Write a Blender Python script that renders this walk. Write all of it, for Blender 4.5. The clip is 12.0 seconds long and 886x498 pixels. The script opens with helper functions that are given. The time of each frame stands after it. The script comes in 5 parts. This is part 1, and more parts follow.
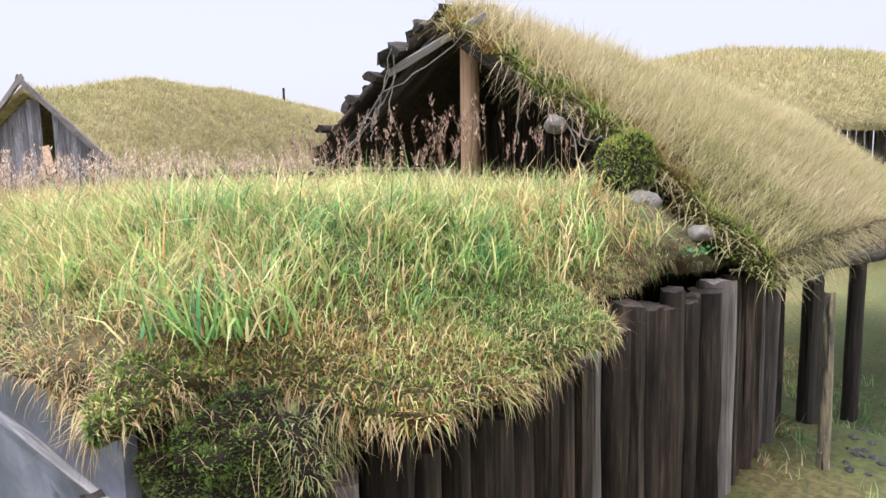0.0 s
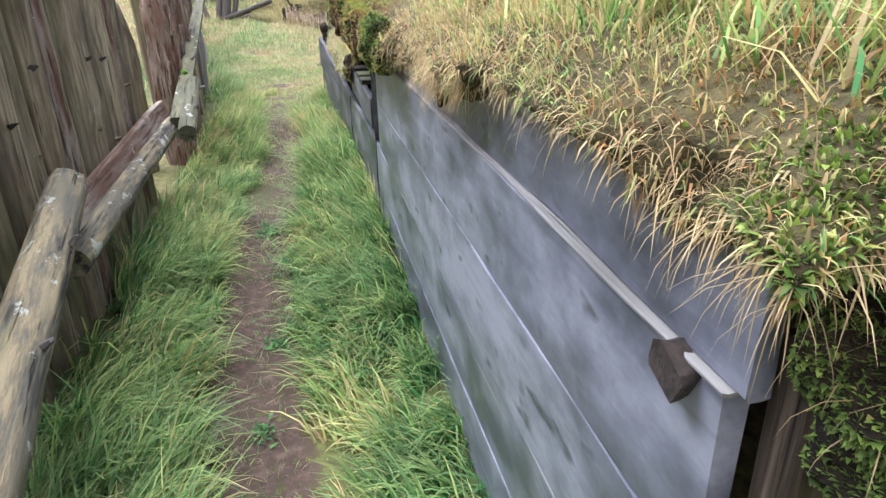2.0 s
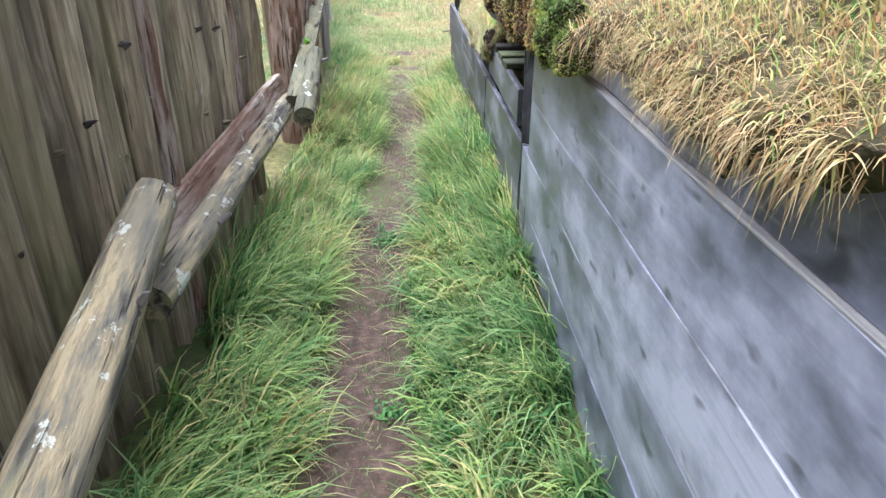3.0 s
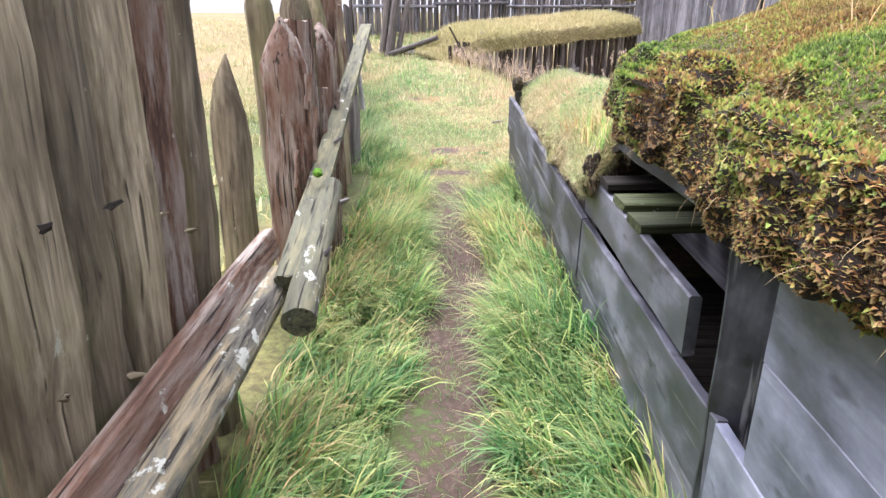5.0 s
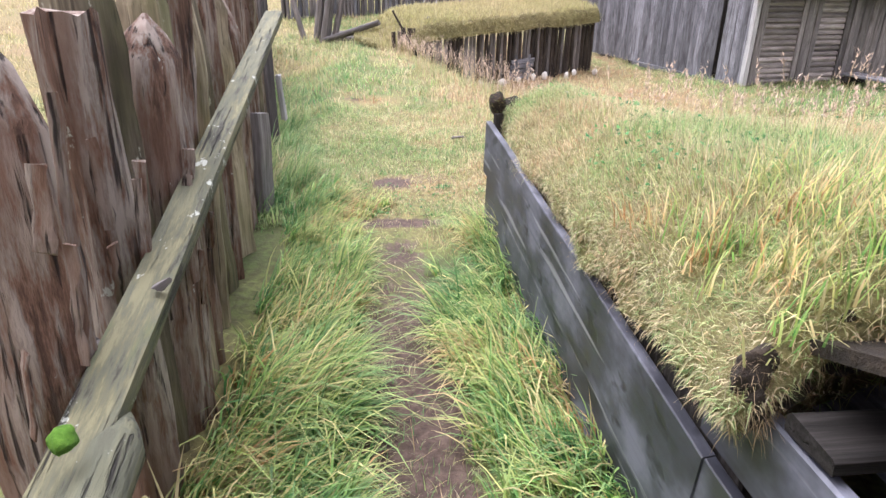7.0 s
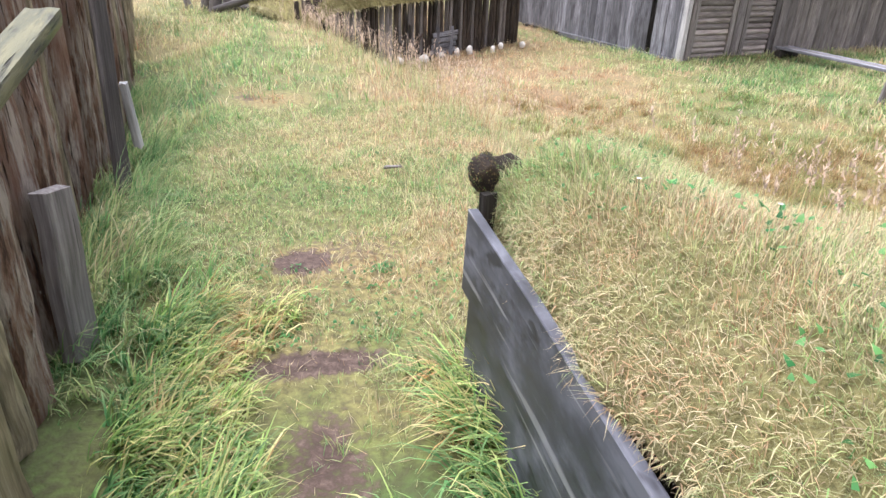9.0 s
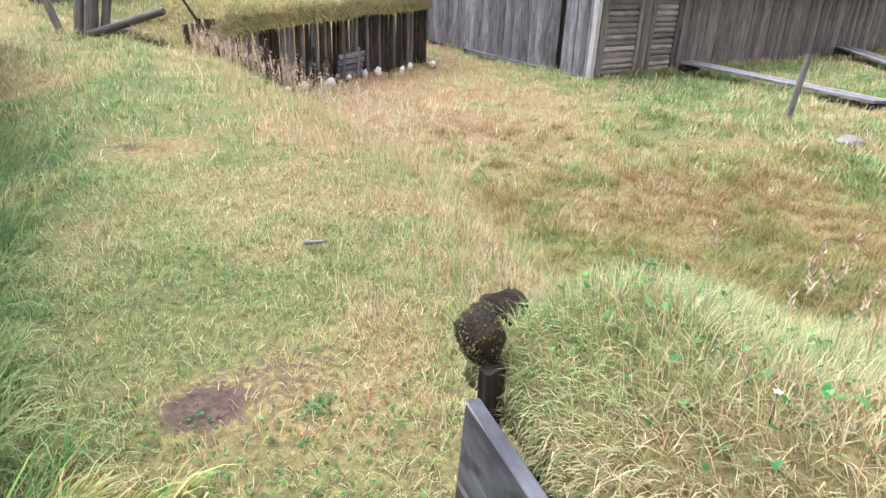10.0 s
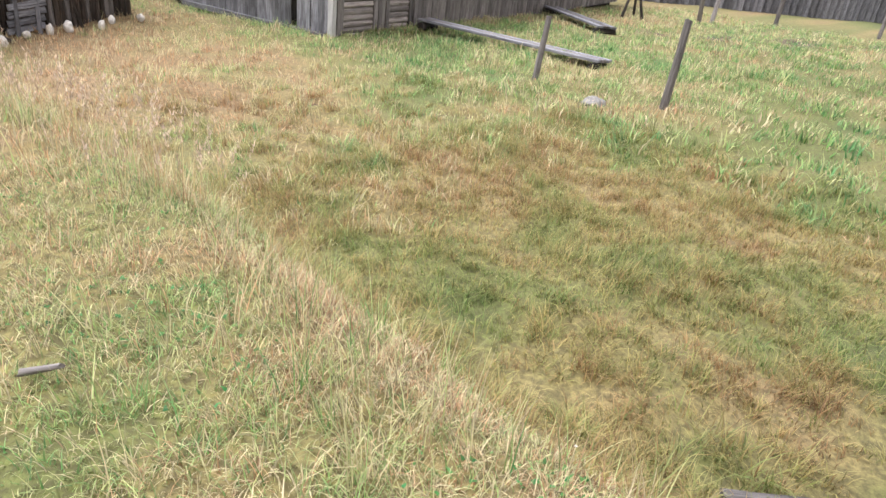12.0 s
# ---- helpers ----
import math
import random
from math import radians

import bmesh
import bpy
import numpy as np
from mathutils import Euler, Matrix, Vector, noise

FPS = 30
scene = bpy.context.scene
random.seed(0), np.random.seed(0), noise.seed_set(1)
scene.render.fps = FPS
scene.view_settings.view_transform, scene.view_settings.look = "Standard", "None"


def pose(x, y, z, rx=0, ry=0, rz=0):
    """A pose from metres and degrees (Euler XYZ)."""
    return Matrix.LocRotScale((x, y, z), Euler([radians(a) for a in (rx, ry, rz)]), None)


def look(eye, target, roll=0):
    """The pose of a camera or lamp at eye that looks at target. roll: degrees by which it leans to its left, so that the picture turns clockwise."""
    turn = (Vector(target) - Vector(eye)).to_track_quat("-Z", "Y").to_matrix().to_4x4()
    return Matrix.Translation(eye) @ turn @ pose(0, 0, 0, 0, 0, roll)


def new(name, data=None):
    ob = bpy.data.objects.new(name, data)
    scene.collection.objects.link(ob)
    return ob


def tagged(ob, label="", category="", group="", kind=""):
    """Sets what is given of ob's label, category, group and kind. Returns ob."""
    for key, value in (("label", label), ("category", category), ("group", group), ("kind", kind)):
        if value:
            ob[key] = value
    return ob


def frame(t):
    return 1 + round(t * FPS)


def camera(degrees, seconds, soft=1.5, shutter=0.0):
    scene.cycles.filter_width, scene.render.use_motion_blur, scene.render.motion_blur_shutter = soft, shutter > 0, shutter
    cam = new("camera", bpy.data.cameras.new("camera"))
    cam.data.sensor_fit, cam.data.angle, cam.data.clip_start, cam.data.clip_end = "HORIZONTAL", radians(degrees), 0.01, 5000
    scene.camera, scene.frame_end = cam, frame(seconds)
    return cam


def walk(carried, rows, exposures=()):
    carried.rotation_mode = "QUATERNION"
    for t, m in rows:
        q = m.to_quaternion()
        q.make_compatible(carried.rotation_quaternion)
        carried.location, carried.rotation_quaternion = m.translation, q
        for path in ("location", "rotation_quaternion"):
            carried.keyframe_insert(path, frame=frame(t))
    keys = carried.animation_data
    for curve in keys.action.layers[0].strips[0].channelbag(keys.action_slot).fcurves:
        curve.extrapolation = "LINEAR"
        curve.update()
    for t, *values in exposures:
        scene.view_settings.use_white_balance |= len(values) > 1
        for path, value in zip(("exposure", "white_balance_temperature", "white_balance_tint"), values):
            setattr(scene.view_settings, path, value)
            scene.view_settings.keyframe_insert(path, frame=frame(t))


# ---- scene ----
cam = camera(69.4, 12.0)
METRES, EYE, TILT, LEAN, TURN = 9.0, 1.6, 0.0, 0.0, -49.1
ROWS = [
    (0.0, 0.0, 0.0, 0.0, -0.14, -7.15, 1.12),
    (0.5, -0.0197, 0.0033, -0.0048, 3.87, -8.56, -0.1),
    (1.0, -0.0305, 0.0148, -0.0101, 15.3, -13.67, 1.07),
    (1.5, -0.0362, 0.0342, -0.0146, 26.71, -19.27, 1.06),
    (2.0, -0.0526, 0.0496, -0.0196, 36.74, -23.86, 1.1),
    (2.5, -0.087, 0.0676, -0.023, 43.58, -26.34, 0.82),
    (3.0, -0.1216, 0.0936, -0.0195, 46.94, -26.8, -0.19),
    (5.0, -0.2688, 0.2, -0.019, 49.84, -20.91, -0.02),
    (5.5, -0.3125, 0.2315, -0.0218, 47.75, -20.3, -0.27),
    (6.0, -0.3484, 0.2613, -0.0238, 45.9, -20.79, -0.08),
    (6.5, -0.3846, 0.2936, -0.0199, 46.58, -20.89, -0.19),
    (7.0, -0.4229, 0.3263, -0.0195, 44.96, -22.3, -1.26),
    (9.0, -0.5742, 0.4618, -0.0145, 37.25, -25.14, -2.11),
    (9.5, -0.6089, 0.4988, -0.0068, 34.78, -25.14, -0.86),
    (10.0, -0.6444, 0.5304, -0.0076, 28.73, -23.77, -2.15),
    (10.5, -0.6739, 0.5602, -0.0085, 23.13, -23.48, -3.34),
    (11.0, -0.7003, 0.5952, -0.0091, 18.06, -23.25, -5.53),
    (11.5, -0.7238, 0.6206, -0.0122, 12.66, -24.46, -6.58),
    (12.0, -0.7426, 0.6434, -0.0158, 4.95, -26.05, -6.02),
]
walk(cam, [(t, pose(0, 0, EYE, TILT, LEAN, TURN) @ pose(METRES * x, METRES * y, METRES * z, 90 + pitch, roll, yaw)) for t, x, y, z, yaw, pitch, roll in ROWS],
     ((0.0, 0.62, 6150, 18), (1.0, 0.52, 6150, 17), (1.5, 0.56, 6150, 16), (2.5, 0.85, 5850, 15), (3.0, 1.0, 5850, 15), (5.0, 1.08, 6100, 21), (5.5, 1.05, 6100, 21), (6.5, 0.85, 6100, 21), (7.0, 0.82, 6100, 21), (9.5, 0.7, 6100, 16), (12.0, 0.45, 6400, 14)))

# ---- world and light: a bright, low, overcast sky ----
world = bpy.data.worlds.new("overcast")
scene.world = world
world.use_nodes = True
wn = world.node_tree.nodes
wl = world.node_tree.links
wn.clear()
sky = wn.new("ShaderNodeTexSky")
sky.sky_type = "NISHITA"
sky.sun_disc = False
sky.sun_elevation = radians(48)
sky.sun_rotation = radians(200)
sky.dust_density = 6.0
bg_sky = wn.new("ShaderNodeBackground")
bg_sky.inputs["Strength"].default_value = 0.04
wl.new(sky.outputs["Color"], bg_sky.inputs["Color"])
bg_cloud = wn.new("ShaderNodeBackground")
bg_cloud.inputs["Color"].default_value = (0.80, 0.81, 0.86, 1)
bg_cloud.inputs["Strength"].default_value = 0.62
add = wn.new("ShaderNodeAddShader")
wout = wn.new("ShaderNodeOutputWorld")
wl.new(bg_sky.outputs[0], add.inputs[0])
wl.new(bg_cloud.outputs[0], add.inputs[1])
wl.new(add.outputs[0], wout.inputs["Surface"])

sun_data = bpy.data.lights.new("sun", "SUN")
sun_data.energy = 5.0
sun_data.angle = radians(60)
sun_data.color = (1.0, 0.985, 0.97)
sun = new("sun", sun_data)
sun.matrix_world = look((-3.6, 6.5, 12), (0, 2, 0))

# ---- materials ----
def nodes_of(name, rough=0.9):
    m = bpy.data.materials.new(name)
    m.use_nodes = True
    n, l = m.node_tree.nodes, m.node_tree.links
    b = n["Principled BSDF"]
    b.inputs["Roughness"].default_value = rough
    return m, n, l, b


def ramp(n, l, fac, stops):
    r = n.new("ShaderNodeValToRGB")
    e = r.color_ramp.elements
    while len(e) < len(stops):
        e.new(0.5)
    for el, (p, c) in zip(e, stops):
        el.position, el.color = p, (*c, 1)
    l.new(fac, r.inputs[0])
    return r.outputs[0]


def tex(n, l, vec, scale, detail=4.0, rough=0.6):
    t = n.new("ShaderNodeTexNoise")
    t.inputs["Scale"].default_value = scale
    t.inputs["Detail"].default_value = detail
    t.inputs["Roughness"].default_value = rough
    l.new(vec, t.inputs["Vector"])
    return t.outputs["Fac"]


def mixc(n, l, fac, a, b, mode="MIX"):
    x = n.new("ShaderNodeMix")
    x.data_type, x.blend_type = "RGBA", mode
    for sock, v in ((x.inputs[0], fac), (x.inputs[6], a), (x.inputs[7], b)):
        if hasattr(v, "is_linked"):
            l.new(v, sock)
        elif isinstance(v, tuple):
            sock.default_value = (*v, 1)
        else:
            sock.default_value = v
    return x.outputs[2]


def math_node(n, l, op, a, b=0.0):
    x = n.new("ShaderNodeMath")
    x.operation = op
    for sock, v in zip(x.inputs, (a, b)):
        if hasattr(v, "is_linked"):
            l.new(v, sock)
        else:
            sock.default_value = v
    return x.outputs[0]


def bump(n, l, b, height, strength, dist=0.01):
    u = n.new("ShaderNodeBump")
    u.inputs["Strength"].default_value = strength
    u.inputs["Distance"].default_value = dist
    l.new(height, u.inputs["Height"])
    l.new(u.outputs[0], b.inputs["Normal"])


def piece_coords(n, l, stretch):
    """Object coordinates, drawn out along the piece's own length (z), shifted at random from piece to piece."""
    tc = n.new("ShaderNodeTexCoord")
    info = n.new("ShaderNodeObjectInfo")
    mp = n.new("ShaderNodeMapping")
    mp.inputs["Scale"].default_value = stretch
    l.new(tc.outputs["Object"], mp.inputs["Vector"])
    sh = n.new("ShaderNodeCombineXYZ")
    r37 = math_node(n, l, "MULTIPLY", info.outputs["Random"], 37.0)
    for i in range(3):
        l.new(r37, sh.inputs[i])
    l.new(sh.outputs[0], mp.inputs["Location"])
    return mp.outputs[0], tc.outputs["Object"], info.outputs["Random"]


def wood(name, dark, mid, light, stain=(0.05, 0.045, 0.04), stain_amount=0.45, lichen=None, lichen_at=0.66, rough=0.75, grain=1.0, spec=0.4, algae=None):
    m, n, l, b = nodes_of(name, rough)
    vec, raw, rnd = piece_coords(n, l, (38, 38, 1.5))
    fine = tex(n, l, vec, 1.4, 6, 0.65)
    col = ramp(n, l, fine, [(0.3, dark), (0.5, mid), (0.72, light)])
    vec2, _, _ = piece_coords(n, l, (9, 9, 2.2))
    blot = tex(n, l, vec2, 1.0, 4, 0.6)
    sfac = ramp(n, l, blot, [(0.45, (0, 0, 0)), (0.68, (stain_amount,) * 3)])
    col = mixc(n, l, sfac, col, stain)
    # cracks that run along the grain
    vec3, _, _ = piece_coords(n, l, (55, 55, 0.9))
    crack = tex(n, l, vec3, 1.0, 2, 0.5)
    cfac = ramp(n, l, crack, [(0.66, (0, 0, 0)), (0.72, (0.85, 0.85, 0.85))])
    col = mixc(n, l, cfac, col, tuple(c * 0.25 for c in dark))
    tone = n.new("ShaderNodeHueSaturation")
    l.new(col, tone.inputs["Color"])
    mr = n.new("ShaderNodeMapRange")
    mr.inputs["To Min"].default_value, mr.inputs["To Max"].default_value = 0.55, 1.4
    l.new(rnd, mr.inputs["Value"])
    l.new(mr.outputs[0], tone.inputs["Value"])
    col = tone.outputs[0]
    if algae:
        va, _, _ = piece_coords(n, l, (5, 5, 1.3))
        al = tex(n, l, va, 1.0, 4, 0.65)
        col = mixc(n, l, ramp(n, l, al, [(0.5, (0, 0, 0)), (0.7, (0.6, 0.6, 0.6))]), col, algae)
    if lichen:
        vec4, _, _ = piece_coords(n, l, (14, 14, 7))
        li = tex(n, l, vec4, 1.0, 5, 0.7)
        lfac = ramp(n, l, li, [(lichen_at, (0, 0, 0)), (lichen_at + 0.04, (0.9, 0.9, 0.9))])
        col = mixc(n, l, lfac, col, lichen)
    l.new(col, b.inputs["Base Color"])
    b.inputs["Specular IOR Level"].default_value = spec
    rr = ramp(n, l, blot, [(0.3, (rough * 0.7,) * 3), (0.7, (min(1, rough * 1.25),) * 3)])
    l.new(rr, b.inputs["Roughness"])
    h = math_node(n, l, "SUBTRACT", fine, cfac)
    bump(n, l, b, h, 0.55 * grain, 0.006)
    return m


def tarred(name, dark, mid, light, rough, coat=0.25):
    """Smooth tarred boards: cloudy bloom, dark knots and drip stains, only faint grain."""
    m, n, l, b = nodes_of(name, rough)
    vec, raw, rnd = piece_coords(n, l, (5, 5, 3.2))
    cloud = tex(n, l, vec, 1.0, 5, 0.62)
    col = ramp(n, l, cloud, [(0.36, dark), (0.5, mid), (0.64, light)])
    vg, _, _ = piece_coords(n, l, (60, 60, 2.5))
    grain = tex(n, l, vg, 1.0, 4, 0.6)
    col = mixc(n, l, ramp(n, l, grain, [(0.5, (0, 0, 0)), (0.75, (0.35, 0.35, 0.35))]), col, dark)
    vk, _, _ = piece_coords(n, l, (16, 16, 7))
    knot = tex(n, l, vk, 1.0, 2, 0.5)
    kf = ramp(n, l, knot, [(0.63, (0, 0, 0)), (0.71, (0.65, 0.65, 0.65))])
    col = mixc(n, l, kf, col, tuple(c * 0.3 for c in dark))
    vp, _, _ = piece_coords(n, l, (26, 26, 1.2))
    pale = tex(n, l, vp, 1.0, 3, 0.6)
    col = mixc(n, l, ramp(n, l, pale, [(0.62, (0, 0, 0)), (0.68, (0.4, 0.4, 0.4))]), col, (0.42, 0.43, 0.45))
    l.new(col, b.inputs["Base Color"])
    b.inputs["Coat Weight"].default_value = coat
    b.inputs["Coat Roughness"].default_value = 0.3
    l.new(ramp(n, l, cloud, [(0.3, (rough * 0.8,) * 3), (0.7, (min(1, rough * 1.4),) * 3)]), b.inputs["Roughness"])
    bump(n, l, b, math_node(n, l, "SUBTRACT", grain, kf), 0.3, 0.004)
    return m


def bark(name, pale, grey, dark, green, lichen_at=0.63):
    """Half-peeled log: flakes of pale wood, grey bark, black checks, moss and white lichen."""
    m, n, l, b = nodes_of(name, 0.85)
    vec, raw, rnd = piece_coords(n, l, (24, 24, 3.4))
    flake = tex(n, l, vec, 1.0, 6, 0.7)
    col = ramp(n, l, flake, [(0.38, dark), (0.45, grey), (0.52, tuple(c * 0.7 for c in pale)), (0.57, pale)])
    v2, _, _ = piece_coords(n, l, (7, 7, 1.6))
    big = tex(n, l, v2, 1.0, 4, 0.6)
    col = mixc(n, l, ramp(n, l, big, [(0.45, (0, 0, 0)), (0.62, (0.75, 0.75, 0.75))]), col, grey)
    col = mixc(n, l, ramp(n, l, big, [(0.3, (0.6, 0.6, 0.6)), (0.42, (0, 0, 0))]), col, green)
    v3, _, _ = piece_coords(n, l, (60, 60, 3))
    crack = tex(n, l, v3, 1.0, 3, 0.6)
    cf = ramp(n, l, crack, [(0.60, (0, 0, 0)), (0.68, (0.9, 0.9, 0.9))])
    col = mixc(n, l, cf, col, tuple(c * 0.3 for c in dark))
    v4, _, _ = piece_coords(n, l, (11, 11, 8))
    li = tex(n, l, v4, 1.0, 5, 0.7)
    col = mixc(n, l, ramp(n, l, li, [(lichen_at, (0, 0, 0)), (lichen_at + 0.03, (0.75, 0.75, 0.75))]), col, (0.54, 0.57, 0.50))
    l.new(col, b.inputs["Base Color"])
    bump(n, l, b, math_node(n, l, "SUBTRACT", flake, cf), 1.0, 0.014)
    return m


WOOD_FENCE = wood("weathered_fence_wood", (0.078, 0.062, 0.04), (0.24, 0.198, 0.13), (0.43, 0.37, 0.26), stain=(0.068, 0.052, 0.036), stain_amount=0.8, lichen=(0.46, 0.45, 0.36), lichen_at=0.66, grain=1.7, algae=(0.16, 0.165, 0.065))
WOOD_BARK = bark("peeling_log_wood", (0.33, 0.275, 0.165), (0.135, 0.13, 0.10), (0.038, 0.031, 0.025), (0.12, 0.14, 0.07), 0.595)
WOOD_RAIL = bark("grey_green_rail", (0.20, 0.19, 0.105), (0.105, 0.11, 0.072), (0.035, 0.031, 0.024), (0.13, 0.165, 0.045), 0.63)
# the pale blue-grey holds the sky's sheen on the tarred boards
WOOD_TAR = tarred("tarred_board_sky_sheen", (0.085, 0.093, 0.125), (0.205, 0.222, 0.293), (0.36, 0.385, 0.48), 0.38, 0.3)
# darker copy of the tarred boards, with less sky sheen in the colour
WOOD_SLATE = tarred("slate_grey_board", (0.032, 0.034, 0.043), (0.085, 0.09, 0.113), (0.19, 0.198, 0.24), 0.45, 0.15)
WOOD_STAVE = wood("weathered_stave", (0.009, 0.007, 0.005), (0.04, 0.029, 0.022), (0.14, 0.108, 0.086), stain=(0.006, 0.005, 0.004), stain_amount=0.9, grain=1.8)
WOOD_GREY = wood("silver_grey_board", (0.085, 0.087, 0.098), (0.19, 0.193, 0.215), (0.33, 0.335, 0.365), stain=(0.05, 0.047, 0.05), stain_amount=0.6)
# dark wet timber; also the near-black sheets that stand for unlit interiors
WOOD_DARK = wood("dark_wet_timber_and_shade", (0.012, 0.011, 0.010), (0.035, 0.031, 0.028), (0.085, 0.078, 0.074), stain_amount=0.3, spec=0.2, rough=0.85)
WOOD_MOSSY = wood("mossy_plank", (0.018, 0.023, 0.010), (0.046, 0.06, 0.021), (0.10, 0.12, 0.05), stain=(0.04, 0.04, 0.03), lichen=(0.45, 0.47, 0.4), lichen_at=0.70)
WOOD_PALEGREY = wood("pale_grey_edge", (0.3, 0.3, 0.31), (0.5, 0.5, 0.5), (0.66, 0.66, 0.66), stain_amount=0.25)
# darkest copy of the wet boards, for stretches without sheen and under the eave
WOOD_TAR2 = tarred("shaded_wet_board", (0.02, 0.021, 0.027), (0.058, 0.061, 0.077), (0.14, 0.147, 0.178), 0.5, 0.05)
WOOD_BARK2 = bark("peeling_bark_post", (0.34, 0.285, 0.24), (0.165, 0.092, 0.06), (0.05, 0.024, 0.015), (0.20, 0.185, 0.16), 0.67)
WOOD_STAVE2 = wood("grey_brown_timber", (0.08, 0.07, 0.065), (0.17, 0.155, 0.15), (0.29, 0.27, 0.265))
WOOD_LOG = wood("pale_wall_log", (0.13, 0.11, 0.105), (0.30, 0.265, 0.25), (0.46, 0.42, 0.39), stain=(0.08, 0.067, 0.06))
WOOD_NEW = wood("fresh_timber_post", (0.16, 0.10, 0.06), (0.28, 0.18, 0.11), (0.38, 0.27, 0.17), stain=(0.08, 0.05, 0.03))
WOOD_PALE = wood("pale_planed_board", (0.5, 0.33, 0.2), (0.62, 0.43, 0.28), (0.7, 0.52, 0.36), stain_amount=0.15)


def grass_mat(name, stops, tip, vary=0.5, rough=0.48):
    """Blades: colour by how dry each one is, a paler tip, and a little chance from blade to blade."""
    m, n, l, b = nodes_of(name, rough)
    dry = n.new("ShaderNodeAttribute")
    dry.attribute_name = "dry"
    along = n.new("ShaderNodeAttribute")
    along.attribute_name = "along"
    geo = n.new("ShaderNodeNewGeometry")
    col = ramp(n, l, dry.outputs["Fac"], stops)
    tipf = math_node(n, l, "MULTIPLY", math_node(n, l, "POWER", along.outputs["Fac"], 2.0), 0.5)
    col = mixc(n, l, tipf, col, tip)
    tone = n.new("ShaderNodeHueSaturation")
    mr = n.new("ShaderNodeMapRange")
    mr.inputs["To Min"].default_value, mr.inputs["To Max"].default_value = 1 - vary, 1 + vary
    l.new(geo.outputs["Random Per Island"], mr.inputs["Value"])
    l.new(mr.outputs[0], tone.inputs["Value"])
    l.new(col, tone.inputs["Color"])
    l.new(tone.outputs[0], b.inputs["Base Color"])
    b.inputs["Specular IOR Level"].default_value = 0.22
    tr = n.new("ShaderNodeBsdfTranslucent")
    l.new(tone.outputs[0], tr.inputs["Color"])
    mx = n.new("ShaderNodeMixShader")
    mx.inputs[0].default_value = 0.4
    l.new(b.outputs[0], mx.inputs[1])
    l.new(tr.outputs[0], mx.inputs[2])
    l.new(mx.outputs[0], n["Material Output"].inputs["Surface"])
    return m


GRASS_STOPS = [(0.0, (0.08, 0.25, 0.085)), (0.28, (0.22, 0.39, 0.125)), (0.5, (0.41, 0.45, 0.20)), (0.7, (0.56, 0.50, 0.31)), (0.86, (0.62, 0.53, 0.37)), (1.0, (0.48, 0.29, 0.17))]
GRASS = grass_mat("grass_blade", GRASS_STOPS, (0.56, 0.53, 0.32))
FRESH = grass_mat("fresh_grass_blade", [(0.0, (0.07, 0.25, 0.085)), (0.28, (0.24, 0.45, 0.115)), (0.5, (0.50, 0.545, 0.20)), (0.7, (0.66, 0.56, 0.30)), (0.86, (0.64, 0.48, 0.28)), (1.0, (0.50, 0.27, 0.12))], (0.6, 0.56, 0.28))
# yellow grass, lightened further to paint in the haze over it
PALEGRASS = grass_mat("haze_paled_grass", [(0.0, (0.26, 0.31, 0.12)), (0.5, (0.44, 0.41, 0.20)), (1.0, (0.54, 0.45, 0.28))], (0.58, 0.52, 0.34), 0.35)
STRAW = grass_mat("straw", [(0.0, (0.42, 0.30, 0.14)), (1.0, (0.66, 0.53, 0.31))], (0.66, 0.55, 0.34))
SEED = grass_mat("seed_head", [(0.0, (0.20, 0.125, 0.09)), (1.0, (0.44, 0.32, 0.25))], (0.4, 0.29, 0.23))
SEEDPALE = grass_mat("pale_seed_head", [(0.0, (0.48, 0.36, 0.27)), (1.0, (0.64, 0.52, 0.42))], (0.62, 0.5, 0.4))
STEM = grass_mat("dry_stem", [(0.0, (0.20, 0.14, 0.08)), (1.0, (0.42, 0.33, 0.2))], (0.4, 0.3, 0.2))
MOSSLEAF = grass_mat("moss_leaf", [(0.0, (0.035, 0.085, 0.025)), (0.28, (0.14, 0.27, 0.045)), (0.46, (0.30, 0.42, 0.075)), (0.62, (0.42, 0.36, 0.11)), (0.75, (0.40, 0.18, 0.08)), (1.0, (0.17, 0.075, 0.045))], (0.40, 0.46, 0.16))
HERB = grass_mat("herb_leaf", [(0.0, (0.03, 0.16, 0.05)), (1.0, (0.14, 0.32, 0.10))], (0.2, 0.4, 0.16))


